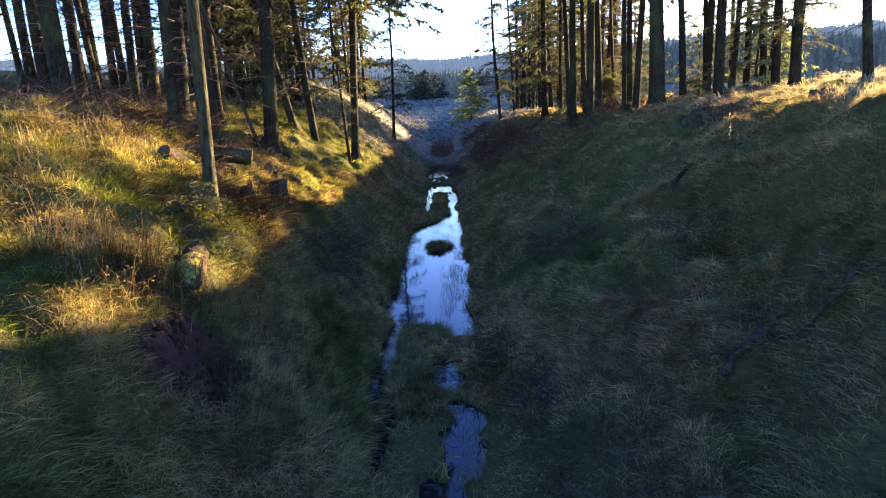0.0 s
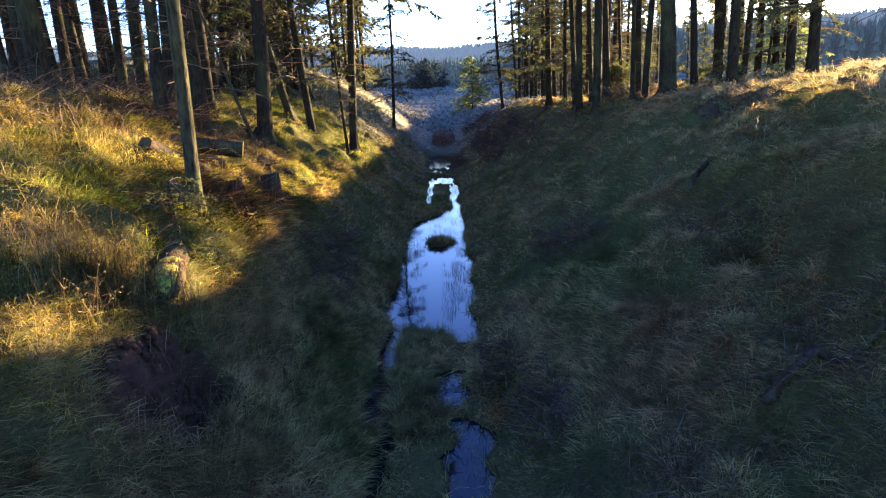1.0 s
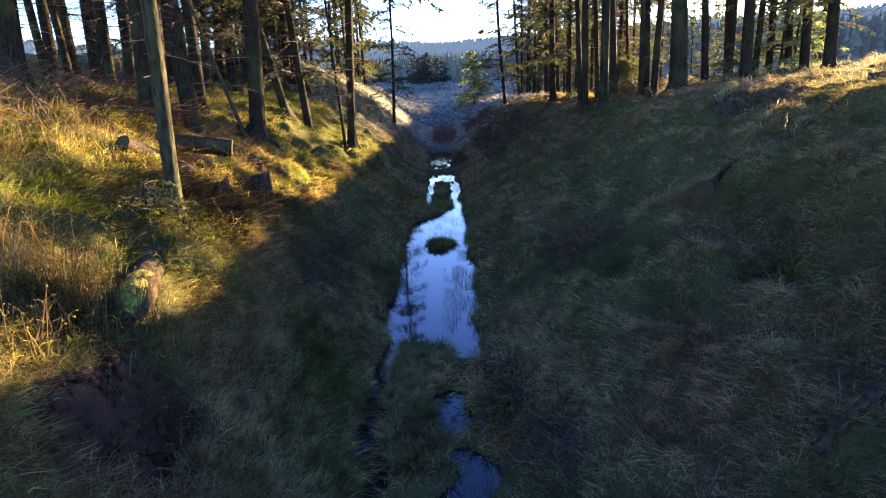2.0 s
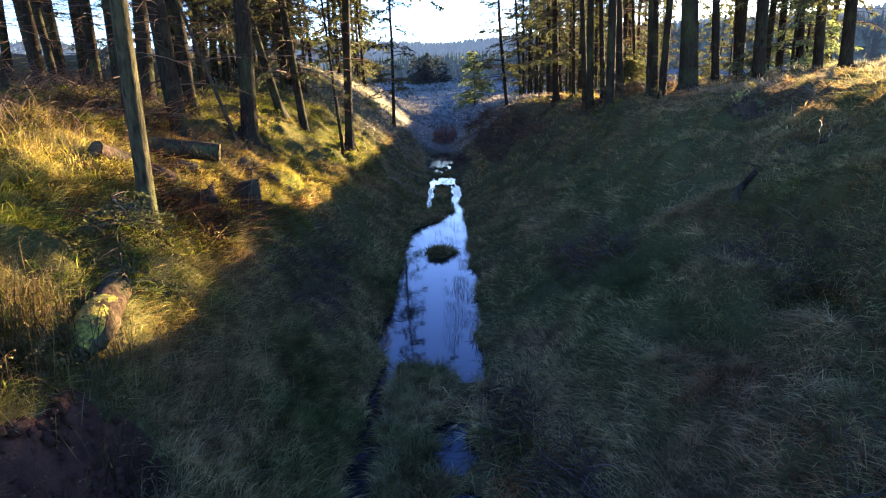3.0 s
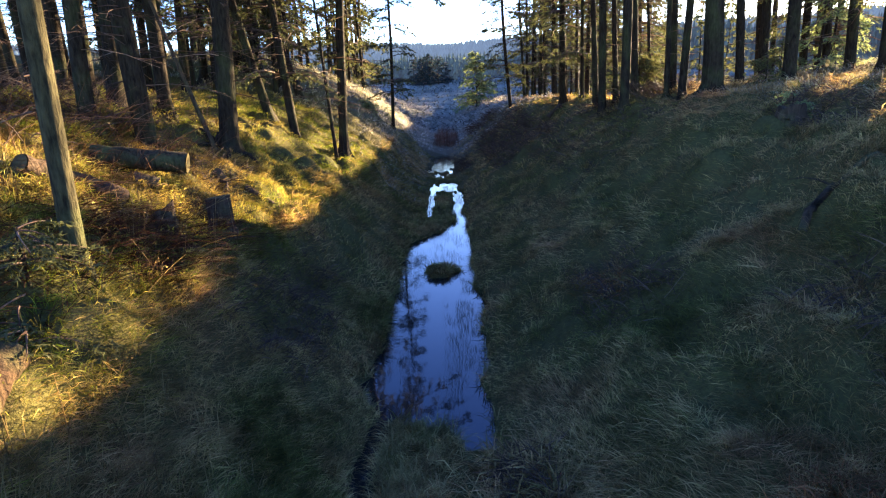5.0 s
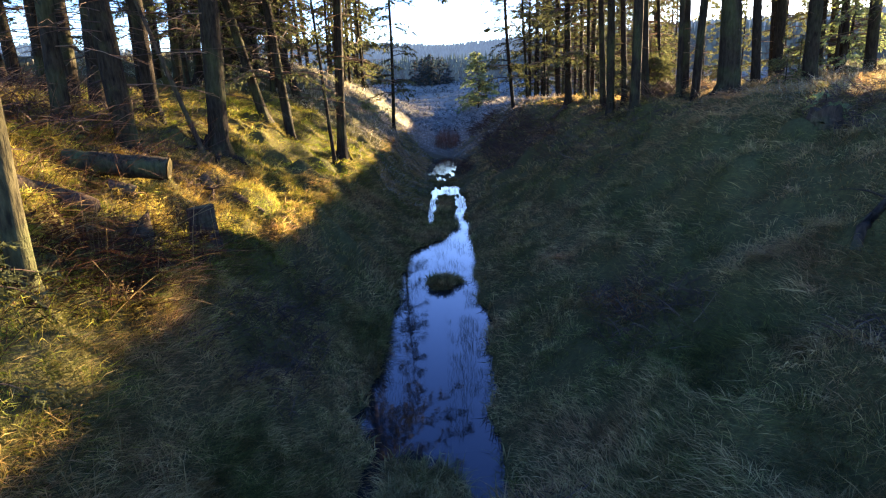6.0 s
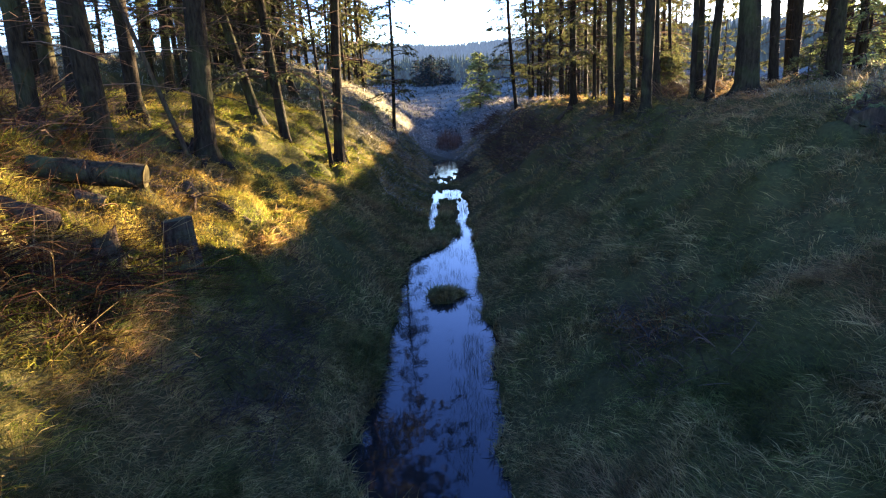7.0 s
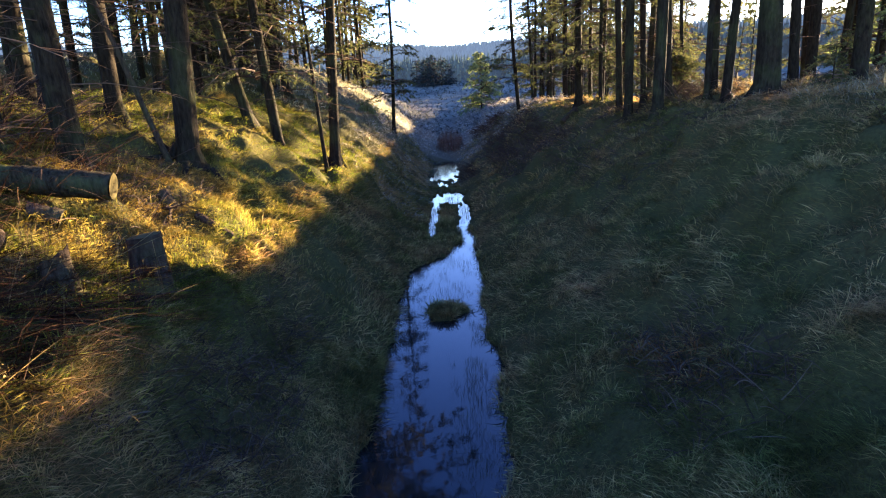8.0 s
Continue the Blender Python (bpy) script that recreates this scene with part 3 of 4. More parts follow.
# the wood behind: x from, x to, y from, y to, how many
for x0, x1, y0, y1, n, crowns in ((-13, -5.5, 17, 46, 30, CROWNS_DEEP), (-22, -12, 12, 40, 9, CROWNS_DEEP), (4.6, 8.5, 21, 41, 20, CROWNS_DEEP), (-11.5, -6.5, 8.5, 14, 7, CROWNS), (8, 20, 46, 64, 18, CROWNS_BUSHY), (16, 32, 58, 90, 16, CROWNS_BUSHY), (-11, -4.5, 30, 46, 10, CROWNS_BUSHY)):
    for _ in range(n):
        x, y = rng.uniform(x0, x1), rng.uniform(y0, y1)
        if y > 16 and -0.62 < x / y < -0.46:
            continue
        if x > 8 and abs(y - 42 - 1.235 * (x - 2)) < 4:
            y -= 7
        conifer(x, y, rng.uniform(0.13, 0.26), rng.normal(0, 0.03), rng, crowns[int(rng.integers(len(crowns)))], TWIGS[int(rng.integers(3))] if rng.random() < 0.35 else None, "slender conifer deep in the plantation")


# added trees, placed where their shadows fall on the left bank
for x, y in ((7.2, 23.5), (6.3, 21.4), (8.0, 25.4)):
    conifer(x, y, 0.2, 0.0, rng, CROWNS_DEEP[0], TWIGS[0], "slender conifer deep in the plantation")
# a denser stand behind the brink of the left bank
for _ in range(21):
    y = rng.uniform(19, 38)
    conifer(-y * rng.uniform(0.25, 0.43), y, rng.uniform(0.14, 0.24), rng.normal(0, 0.04), rng, CROWNS_LOW[int(rng.integers(2))], TWIGS[int(rng.integers(3))], "conifer with drooping yellow-green branches among other trunks")


# ---- grass ----
def blades(name, px, py, length, width, stand, rng, material, label, turn=None, category="grass", fine=False):
    """Curved blades, two bends each (one bend where fine), rooted in the ground at px, py."""
    n = len(px)
    pz = ground(px, py) - 0.01
    az = rng.uniform(0, 2 * np.pi, n) if turn is None else turn
    ln = length
    up = np.clip(stand + rng.normal(0, 0.18, n), 0.12, 1.0)
    out = np.sqrt(np.maximum(1 - up ** 2, 0.02))
    d = np.stack([np.cos(az), np.sin(az)], -1)
    side = np.stack([-np.sin(az), np.cos(az), rng.normal(0, 0.4, n)], -1) * (width / 2)[:, None]
    base = np.stack([px, py, pz], -1)
    droop = rng.uniform(0.15, 0.65, n)
    midp = base + np.concatenate([d * (ln * 0.42 * out)[:, None], (ln * 0.55 * up)[:, None]], 1)
    tip = base + np.concatenate([d * (ln * (0.75 * out + 0.3 * droop))[:, None], (ln * up * (1 - droop))[:, None]], 1)
    v = np.stack([base - side, base + side, midp + side * 0.8, midp - side * 0.8, tip], 1).reshape(-1, 3)
    b = np.arange(n)[:, None] * 5
    f = np.concatenate([b + np.array([0, 1, 2]), b + np.array([0, 2, 3]), b + np.array([3, 2, 4])], 1).reshape(-1, 3)
    if fine:
        v = np.stack([base, midp + side, midp - side, tip], 1).reshape(-1, 3)
        b = np.arange(n)[:, None] * 4
        f = np.concatenate([b + np.array([0, 1, 2]), b + np.array([2, 1, 3])], 1).reshape(-1, 3)
    ob = new(name, mesh_of(name, v, f, material))
    return tagged(ob, label, category, kind="stuff")


# nothing tall grows on these: x, y, radius
CLEAR = [(-2.28, 3.95, 0.12), (-2.33, 4.12, 0.15), (-2.38, 4.35, 0.15), (-2.45, 4.6, 0.15), (-2.60, 7.96, 0.2), (-3.3, 8.74, 0.16), (-3.6, 8.68, 0.16), (-3.9, 8.6, 0.16), (-2.86, 7.36, 0.18), (5.3, 7.36, 0.2), (4.02, 8.75, 0.25), (3.58, 6.10, 0.14), (3.50, 5.90, 0.10), (2.95, 6.35, 0.11), (3.08, 6.42, 0.11), (3.6, 6.5, 0.1), (3.75, 6.47, 0.11), (3.9, 6.45, 0.1), (-2.5, 7.6, 0.12)]


def sow(rng, x0, x1, y0, y1, n, tufted=0.6, spread=0.10, wet=0.25, keep=None):
    """Places for blades, most of them in tussocks; and the way each one leans."""
    m = int(n * 1.25)
    tufts = max(1, m // 55)
    tx, ty = rng.uniform(x0, x1, tufts), rng.uniform(y0, y1, tufts)
    pick = rng.integers(0, tufts, m)
    dx, dy = rng.normal(0, spread, m), rng.normal(0, spread, m)
    loose = rng.random(m) > tufted
    px = np.where(loose, rng.uniform(x0, x1, m), tx[pick] + dx)
    py = np.where(loose, rng.uniform(y0, y1, m), ty[pick] + dy)
    az = np.where(loose, rng.uniform(0, 6.283, m), np.arctan2(dy, dx) + rng.normal(0, 0.6, m))
    # long grass lies over down the slope, combed in swirls
    slope = np.where(px < 0, 0.0, np.pi) + 3.0 * fractal(px * 0.8, py * 0.8, 51) + rng.normal(0, 0.42, m)
    az = np.where(rng.random(m) < 0.52, slope, az)
    ok = (water_share(px, py) < wet) & (scarp(px, py) < 0.45)
    for cx, cy, cr in CLEAR:
        ok &= (px - cx) ** 2 + (py - cy) ** 2 > cr ** 2
    # thin growth under the brushwood
    tangle = (px > -3.3) & (px < -2.3) & (py > 5.0) & (py < 6.1)
    ok &= ~(tangle & (rng.random(m) < 0.4))
    ok &= ~((hollow(px, py) > 0.5) & (rng.random(m) < 0.9))
    if keep is not None:
        ok &= keep(px, py, rng.random(m))
    px, py, az = px[ok][:n], py[ok][:n], az[ok][:n]
    return px, py, az


def lawn(name, x0, x1, y0, y1, n, lo, hi, wide, stand, seed, material, label, **more):
    rng = np.random.default_rng(seed)
    px, py, az = sow(rng, x0, x1, y0, y1, n, **more)
    k = len(px)
    # low beside the water, lowest at its far end
    low = 1 - (0.5 + 0.35 * smooth_step(14, 20, py)) * smooth_step(0.9 + 0.4 * smooth_step(14, 20, py), 0.4, np.abs(px + 0.1))
    lo, hi = lo * low, hi * low
    tall = 0.75 + 0.9 * (fractal(px * 1.1, py * 1.1, 31) + 0.25)
    return blades(name, px, py, rng.uniform(lo, hi, k) * np.clip(tall, 0.45, 1.5), wide * rng.uniform(0.6, 1.3, k), stand, rng, material, label, az, fine=y1 > 7.5 or wide < 0.0045)


lawn("grass", -7.5, -2.1, 1.0, 6.2, 92000, 0.10, 0.27, 0.0042, 0.5, 61, GRASS_LIT, "long golden and green tussock grass in low sunlight")
lawn("grass", -7.5, -3.9, 6.2, 10.0, 50000, 0.10, 0.26, 0.0052, 0.55, 71, GRASS_LIT, "long golden grass in front of the trunks")
lawn("grass", -3.9, -2.0, 6.2, 12.0, 54000, 0.06, 0.17, 0.006, 0.6, 72, GRASS_LIT, "short golden and green turf on the sunlit bank")
lawn("grass", -8.0, -2.0, 10.0, 20.0, 54000, 0.10, 0.26, 0.008, 0.5, 62, GRASS_LIT, "golden rough grass streaked by tree shadows")
lawn("grass", -2.3, -0.35, 1.0, 9.0, 96000, 0.09, 0.25, 0.0038, 0.40, 63, GRASS_BANK, "matted dark green grass on the shaded ditch side")
lawn("grass", -2.3, -0.3, 9.0, 31.0, 50000, 0.12, 0.30, 0.0085, 0.45, 64, GRASS_BANK, "matted dark green grass on the shaded ditch side")
lawn("grass", 0.2, 6.0, 1.0, 7.0, 170000, 0.08, 0.24, 0.0034, 0.38, 65, GRASS_BANK, "matted grass lying down the shaded bank")
lawn("grass", 0.2, 7.5, 7.0, 16.0, 100000, 0.10, 0.27, 0.0055, 0.38, 66, GRASS_BANK, "matted grass lying down the shaded bank")
lawn("grass", 0.2, 9.0, 16.0, 34.0, 24000, 0.16, 0.38, 0.016, 0.45, 67, GRASS_BANK, "rough grass at the far end of the bank")
lawn("grass", 4.8, 12.0, 5.0, 18.0, 42000, 0.12, 0.30, 0.0055, 0.6, 68, GRASS_FAR, "sunlit straw-coloured grass on the crest")
lawn("grass", -14.0, -2.0, 20.0, 44.0, 17000, 0.15, 0.4, 0.020, 0.65, 69, GRASS_FAR, "pale sunlit grass behind the trees")
BLEACHED = grass_material("bleached_grass", (0.46, 0.40, 0.24), (0.62, 0.54, 0.36), (0.5, 0.38, 0.22), 0.45)
FROSTED = grass_material("frosted_grass", (0.34, 0.32, 0.23), (0.62, 0.54, 0.40), (0.42, 0.32, 0.22), 0.45)
lawn("grass", -5.0, 8.0, 27.5, 60.0, 34000, 0.2, 0.42, 0.022, 0.5, 70, FROSTED, "bleached grass on the slopes of the far gully")
lawn("grass", -3.2, -0.5, 16.5, 42.0, 15000, 0.08, 0.24, 0.013, 0.5, 78, FROSTED, "bleached short grass on the slope above the far water")

lawn("grass", -7.5, -2.1, -7.0, 1.0, 9000, 0.15, 0.35, 0.014, 0.5, 75, GRASS_LIT, "long golden and green tussock grass in low sunlight")
lawn("grass", -2.3, 7.0, -7.0, 1.0, 16000, 0.15, 0.35, 0.014, 0.45, 76, GRASS_BANK, "matted grass on the shaded banks of the ditch")
lawn("grass", 5.8, 12.0, 0.0, 6.0, 8000, 0.15, 0.35, 0.012, 0.6, 77, GRASS_FAR, "sunlit straw-coloured grass on the crest")


def water_fringe(n, seed):
    """Blades that hang over the edge of the open water all along the ditch."""
    rng = np.random.default_rng(seed)
    m = n * 14
    px, py = rng.uniform(-1.2, 0.7, m), 2.2 + 29 * rng.random(m) ** 1.3
    w = water_share(px, py)
    ok = (w > 0.04) & (w < 0.42) & (py < 16)
    px, py = px[ok][:n], py[ok][:n]
    k = len(px)
    return blades("water_fringe", px, py, rng.uniform(0.08, 0.26, k), 0.006 * (1 + py / 14), 0.62, rng, SEDGE, "sedge blades hanging over the water's edge", rng.uniform(0, 6.283, k))


water_fringe(9000, 12)


# ---- logs and stumps ----
def disc(centre, axis_dir, radius, rng, sides=14):
    """A sawn face: a slightly dished, uneven round."""
    a = Vector(axis_dir).normalized()
    u = a.orthogonal().normalized()
    w = a.cross(u)
    bm = bmesh.new()
    mid_ = bm.verts.new(Vector(centre) - a * 0.004)
    outer = [bm.verts.new(Vector(centre) + (u * math.cos(t) + w * math.sin(t)) * radius * rng.uniform(0.93, 1.02)) for t in np.arange(sides) * 2 * math.pi / sides]
    inner = [bm.verts.new(Vector(centre) * 0.4 + v.co * 0.6 + a * rng.uniform(-0.004, 0.006)) for v in outer]
    for k in range(sides):
        j = (k + 1) % sides
        bm.faces.new((outer[k], outer[j], inner[j], inner[k]))
        bm.faces.new((inner[k], inner[j], mid_))
    return bm


def fallen_log(x0, y0, x1, y1, radius, seed, bark, label, cut_label="pale sawn end with growth rings", lift=0.85, sag=0.0, name="log", taper=0.92, snout=1.0, heights=None):
    """A log that lies on the turf from one place to the other; its sawn face at the first end."""
    rng = np.random.default_rng(seed)
    a = np.array([x0, y0, float(ground(x0, y0)) + radius * lift])
    b = np.array([x1, y1, float(ground(x1, y1)) + radius * lift])
    if heights:
        a[2], b[2] = heights
    n, sides = 11, 14
    s = np.linspace(0, 1, n)
    pts = a + (b - a) * s[:, None] + np.array([0, 0, -1.0]) * (sag * np.sin(s * np.pi))[:, None] + rng.normal(0, radius * 0.04, (n, 3))
    pts[0], pts[-1] = a, b
    v, f = tubes([(pts, radius * (1 + (taper - 1) * s) * np.interp(s, [0, 0.12, 0.3], [snout, (1 + snout) / 2, 1.0]))], sides)
    v = v + rng.normal(0, radius * 0.045, v.shape)
    thing = new(name)
    thing.location = a
    tagged(thing, label, "log")
    part("trunk_piece", smooth(mesh_of("trunk_piece", v - a, f, bark)), None, thing)
    d = (a - b) / np.linalg.norm(a - b)
    part("sawn_end", disc(d * 0.003, d, radius * snout * 0.97, rng), CUT, thing, cut_label)
    part("sawn_end", disc(b - a - d * 0.003, -d, radius * taper * 0.97, rng), CUT, thing, cut_label)
    return thing


def tree_stump(x, y, dia, height, seed, label, slant=0.0, ragged=0.0, bark=None, roots=4):
    rng = np.random.default_rng(seed)
    sides, rings = 18, 7
    z = np.array([-0.15, 0.0, 0.05, 0.12, 0.4, 0.75, 1.0])
    z[3:] *= height
    z[2] = min(0.05, height * 0.2)
    a = np.arange(sides) * 2 * np.pi / sides
    flare = 1 + 0.32 * np.exp(-np.maximum(z, 0) / 0.09)
    ph = rng.uniform(0, 6)
    butt = 1 + 0.22 * np.exp(-np.maximum(z, 0) / 0.12)[:, None] * np.sin(a * roots + ph)[None, :]
    r = dia / 2 * flare[:, None] * butt * (1 + rng.normal(0, 0.03, (rings, sides)))
    zz = np.repeat(z[:, None], sides, 1)
    zz[-1] += slant * np.cos(a) * dia / 2 + ragged * rng.uniform(-1, 1, sides)
    v = np.stack([r * np.cos(a), r * np.sin(a), zz], -1).reshape(-1, 3)
    i = np.arange(rings - 1)[:, None] * sides + np.arange(sides)[None, :]
    j = np.arange(rings - 1)[:, None] * sides + (np.arange(sides)[None, :] + 1) % sides
    thing = new("tree_stump")
    thing.location = (x, y, float(ground(x, y)))
    tagged(thing, label, "stump")
    part("stump_body", smooth(mesh_of("stump_body", v, np.stack([i, j, j + sides, i + sides], -1).reshape(-1, 4), bark or BARK_DEAD)), None, thing)
    bm = bmesh.new()
    top = v[-sides:]
    c = bm.verts.new(Vector(top.mean(0)) + Vector((0, 0, 0.008 - ragged)))
    ring = [bm.verts.new(Vector(p)) for p in top * np.array([0.985, 0.985, 1.0])]
    for k in range(sides):
        bm.faces.new((ring[k], ring[(k + 1) % sides], c))
    part("sawn_top", bm, CUT if ragged < 0.02 else (bark or BARK_DEAD), thing, "weathered sawn top" if ragged < 0.02 else "broken rotten top")
    return thing


fallen_log(-3.20, 8.76, -4.20, 8.50, 0.135, 1, BARK_MOSSY, "mossy sawn conifer log lying on the golden grass")
fallen_log(-3.30, 7.45, -3.55, 6.55, 0.10, 2, BARK_DEAD, "dark rotten log half hidden in brushwood", "splintered pale end")
fallen_log(-2.43, 9.42, -2.75, 9.34, 0.045, 3, BARK_DEAD, "thin dead log on sunlit grass")
fallen_log(-2.23, 3.94, -2.48, 4.78, 0.125, 4, BARK_ROT, "rotten log with bright green moss on the ditch edge", "crumbling brown end", snout=0.4, heights=(1.39, 1.52))
fallen_log(-3.06, 9.62, -3.28, 9.74, 0.075, 5, BARK_DEAD, "short broken chunk of pale wood", "fresh pale broken face")
fallen_log(-3.26, 8.08, -3.46, 7.98, 0.085, 6, BARK_DEAD, "short chunk of sawn wood in the grass", "fresh pale broken face")
fallen_log(3.45, 20.7, 3.95, 21.0, 0.10, 7, BARK_DEAD, "short dark log on the shaded bank")
tree_stump(-2.60, 8.08, 0.27, 0.37, 1, "dark sawn tree stump on the sunlit bank", 0.10)
tree_stump(-2.88, 7.40, 0.2, 0.17, 2, "low rotten stump broken to a slanting point among twigs", 0.8, 0.03, BARK_DEAD)
tree_stump(5.30, 7.36, 0.2, 0.16, 3, "dark weathered stump on the sunlit crest", 0.1, 0.03, BARK_DEAD)
tree_stump(4.18, 8.75, 0.28, 0.17, 4, "wide dark old stump with a spruce seedling beside it", 0.1, 0.035, BARK_DEAD, 5)


# moss wraps the top and one flank of the rotten log
def moss_cushion(a, b, radius, snout, reach, seed, label):
    rng = np.random.default_rng(seed)
    n, m = 40, 22
    a, b = np.array(a), np.array(b)
    d = (b - a) / np.linalg.norm(b - a)
    side = np.cross(d, [0, 0, 1.0])
    side /= np.linalg.norm(side)
    up = np.cross(side, d)
    s, j = np.meshgrid(np.linspace(0.02, reach, n), np.linspace(0, 1, m), indexing="ij")
    ang = np.pi * (0.20 + 0.86 * j + 0.10 * fractal(s * 14, j * 0 + 0.3, 5))
    lump = fractal(s * 16, j * 5, 3)
    rim = np.minimum(1.0, np.minimum(np.minimum(j, 1 - j) * 7, (reach - s) * 14))
    r = radius * np.interp(s, [0, 0.12, 0.3], [snout, (1 + snout) / 2, 1.0]) * (0.95 + 0.09 * rim + 0.16 * rim * lump) + rng.normal(0, 0.002, s.shape)
    v = a + (b - a) * s[:, :, None] + r[:, :, None] * (np.cos(ang)[:, :, None] * side + np.sin(ang)[:, :, None] * up)
    q = (np.arange(n - 1)[:, None] * m + np.arange(m - 1)[None, :]).ravel()
    me = smooth(mesh_of("moss_cushion", v.reshape(-1, 3), np.stack([q, q + 1, q + m + 1, q + m], -1), MOSS))
    tagged(new("moss_cushion", me), label, "moss")


moss_cushion((-2.23, 3.94, 1.39), (-2.48, 4.78, 1.52), 0.125, 0.4, 0.66, 1, "bright yellow-green moss on a rotten log")


# ---- branches, brushwood, thickets ----
def fallen_branch(places, radius, seed, label, side_twigs=6, sunk=0.0):
    """A long crooked branch lying on the bank through the given places."""
    rng = np.random.default_rng(seed)
    p = np.array(places, float)
    s = np.linspace(0, 1, 14)
    k = np.linspace(0, 1, len(p))
    x, y = np.interp(s, k, p[:, 0]) + rng.normal(0, 0.03, 14), np.interp(s, k, p[:, 1]) + rng.normal(0, 0.03, 14)
    pts = np.stack([x, y, ground(x, y) + radius + 0.02 + 0.04 * rng.random(14) - sunk], -1)
    thing = new("fallen_branch")
    thing.location = pts[0]
    tagged(thing, label, "branch")
    part("stem", smooth(mesh_of("stem", *(lambda v, f: (v - pts[0], f))(*tubes([(pts, np.linspace(radius, radius * 0.4, 14))], 8)), BARK_DEAD)), None, thing)
    for _ in range(side_twigs):
        i = int(rng.integers(2, 13))
        tw = limb_path(rng, pts[i] - pts[0], rng.uniform(0, 6.28), rng.uniform(0.2, 0.6), rng.uniform(0.0, 0.5), 0.3, 4)
        part("side_twig", mesh_of("side_twig", *tubes([(tw, np.linspace(radius * 0.3, 0.002, 4))], 4), BARK_DEAD), None, thing)
    return thing


fallen_branch([(2.85, 6.30), (3.02, 6.39), (3.4, 6.55), (3.75, 6.50), (4.0, 6.47)], 0.036, 1, "dark rotten branch half sunk in the shaded bank", 1, 0.055)
fallen_branch([(1.85, 2.9), (2.1, 2.92), (2.35, 2.9), (2.9, 2.85)], 0.036, 2, "grey fallen branch on the matted grass", 4)
fallen_branch([(-2.38, 7.70), (-2.5, 7.72), (-2.58, 7.6), (-2.72, 7.45)], 0.03, 3, "crooked dead branch beside the stump", 5)
fallen_branch([(-2.9, 9.0), (-3.0, 9.35), (-3.15, 9.9)], 0.02, 4, "thin dead branch between log and trunk", 8)
fallen_branch([(-3.1, 3.7), (-2.75, 3.9), (-2.35, 4.1)], 0.018, 5, "bleached bent stick over the mossy log", 3)


BRAMBLE = grass_material("bramble_stem", (0.06, 0.026, 0.013), (0.13, 0.06, 0.028), (0.22, 0.13, 0.07), 0.35)
LITTER = grass_material("leaf_litter", (0.04, 0.02, 0.010), (0.10, 0.048, 0.020), (0.17, 0.09, 0.04), 0.35)
RUST = grass_material("rust_bracken", (0.40, 0.15, 0.04), (0.48, 0.18, 0.05), (0.30, 0.12, 0.045), 0.5)


def brushwood(x0, x1, y0, y1, n, lo, hi, upright, seed, label, thick=0.004, name="brushwood", material=None):
    """A tangle of thin curved stems, past counting."""
    rng = np.random.default_rng(seed)
    paths = []
    for _ in range(n):
        x, y = rng.uniform(x0, x1), rng.uniform(y0, y1)
        ln, az = rng.uniform(lo, hi), rng.uniform(0, 6.283)
        up = float(np.clip(rng.normal(upright, 0.3), 0.02, 1.6))
        start = np.array([x, y, float(ground(x, y)) + rng.uniform(0, 0.08)])
        p = limb_path(rng, start, az, ln * math.cos(math.atan(up)), up, rng.uniform(0, 0.7) * up + 0.1, 5)
        low_z = ground(p[:, 0], p[:, 1]) + 0.01
        p[:, 2] = np.maximum(p[:, 2], low_z)
        r = thick * rng.uniform(0.5, 1.5)
        paths.append((p, np.linspace(r, r * 0.4, 5)))
        if rng.random() < 0.5:
            i = int(rng.integers(1, 4))
            paths.append((limb_path(rng, p[i], az + rng.normal(0, 0.9), ln * 0.35, rng.uniform(0, 0.8), 0.3, 3), np.linspace(r * 0.6, r * 0.3, 3)))
    return tagged(new(name, mesh_of(name, *tubes(paths, 3), material or TWIG)), label, "brushwood", kind="stuff")


brushwood(-3.3, -2.2, 6.1, 7.5, 620, 0.35, 1.1, 0.25, 1, "tangled red-brown bramble stems in a hollow of the bank", 0.0024, material=BRAMBLE)
brushwood(-3.4, -2.35, 5.0, 6.5, 300, 0.25, 0.8, 0.5, 2, "loose sticks and twigs round a tree foot", 0.0024, material=BRAMBLE)
brushwood(-3.9, -2.85, 8.6, 10.2, 160, 0.2, 0.7, 0.7, 3, "dead twigs tangled round the log", 0.003)
brushwood(-6.5, -4.3, 6.5, 10.5, 420, 0.4, 1.2, 0.9, 4, "dark leafless bramble thicket at the wood's edge", 0.005)
brushwood(-5.6, -3.7, 8.6, 12.5, 260, 0.4, 1.1, 0.7, 5, "bare undergrowth between the trunks")
brushwood(-12, -6.5, 9, 16, 420, 0.5, 1.4, 0.8, 6, "dark bramble thicket under the trees", 0.007)
brushwood(1.4, 3.2, 18, 31, 420, 0.4, 0.9, 0.6, 7, "dark heather and twigs on the far bank", 0.008)
brushwood(-3.8, -2.7, 6.4, 8.4, 170, 0.3, 0.8, 0.6, 8, "dry stems in the sunlit grass", 0.0024, material=BRAMBLE)
brushwood(0.3, 0.95, 22.5, 26.0, 220, 0.3, 0.9, 0.45, 18, "dark twigs hanging over the far pool", 0.007)
brushwood(-5.4, -3.7, 7.4, 9.6, 420, 0.4, 1.1, 0.85, 19, "bare dark brambles and twigs beside the sawn log", 0.003, material=BRAMBLE)
brushwood(4.5, 5.7, 15.0, 16.7, 300, 0.5, 1.4, 0.95, 16, "dark dry undergrowth between the trunks", 0.006)
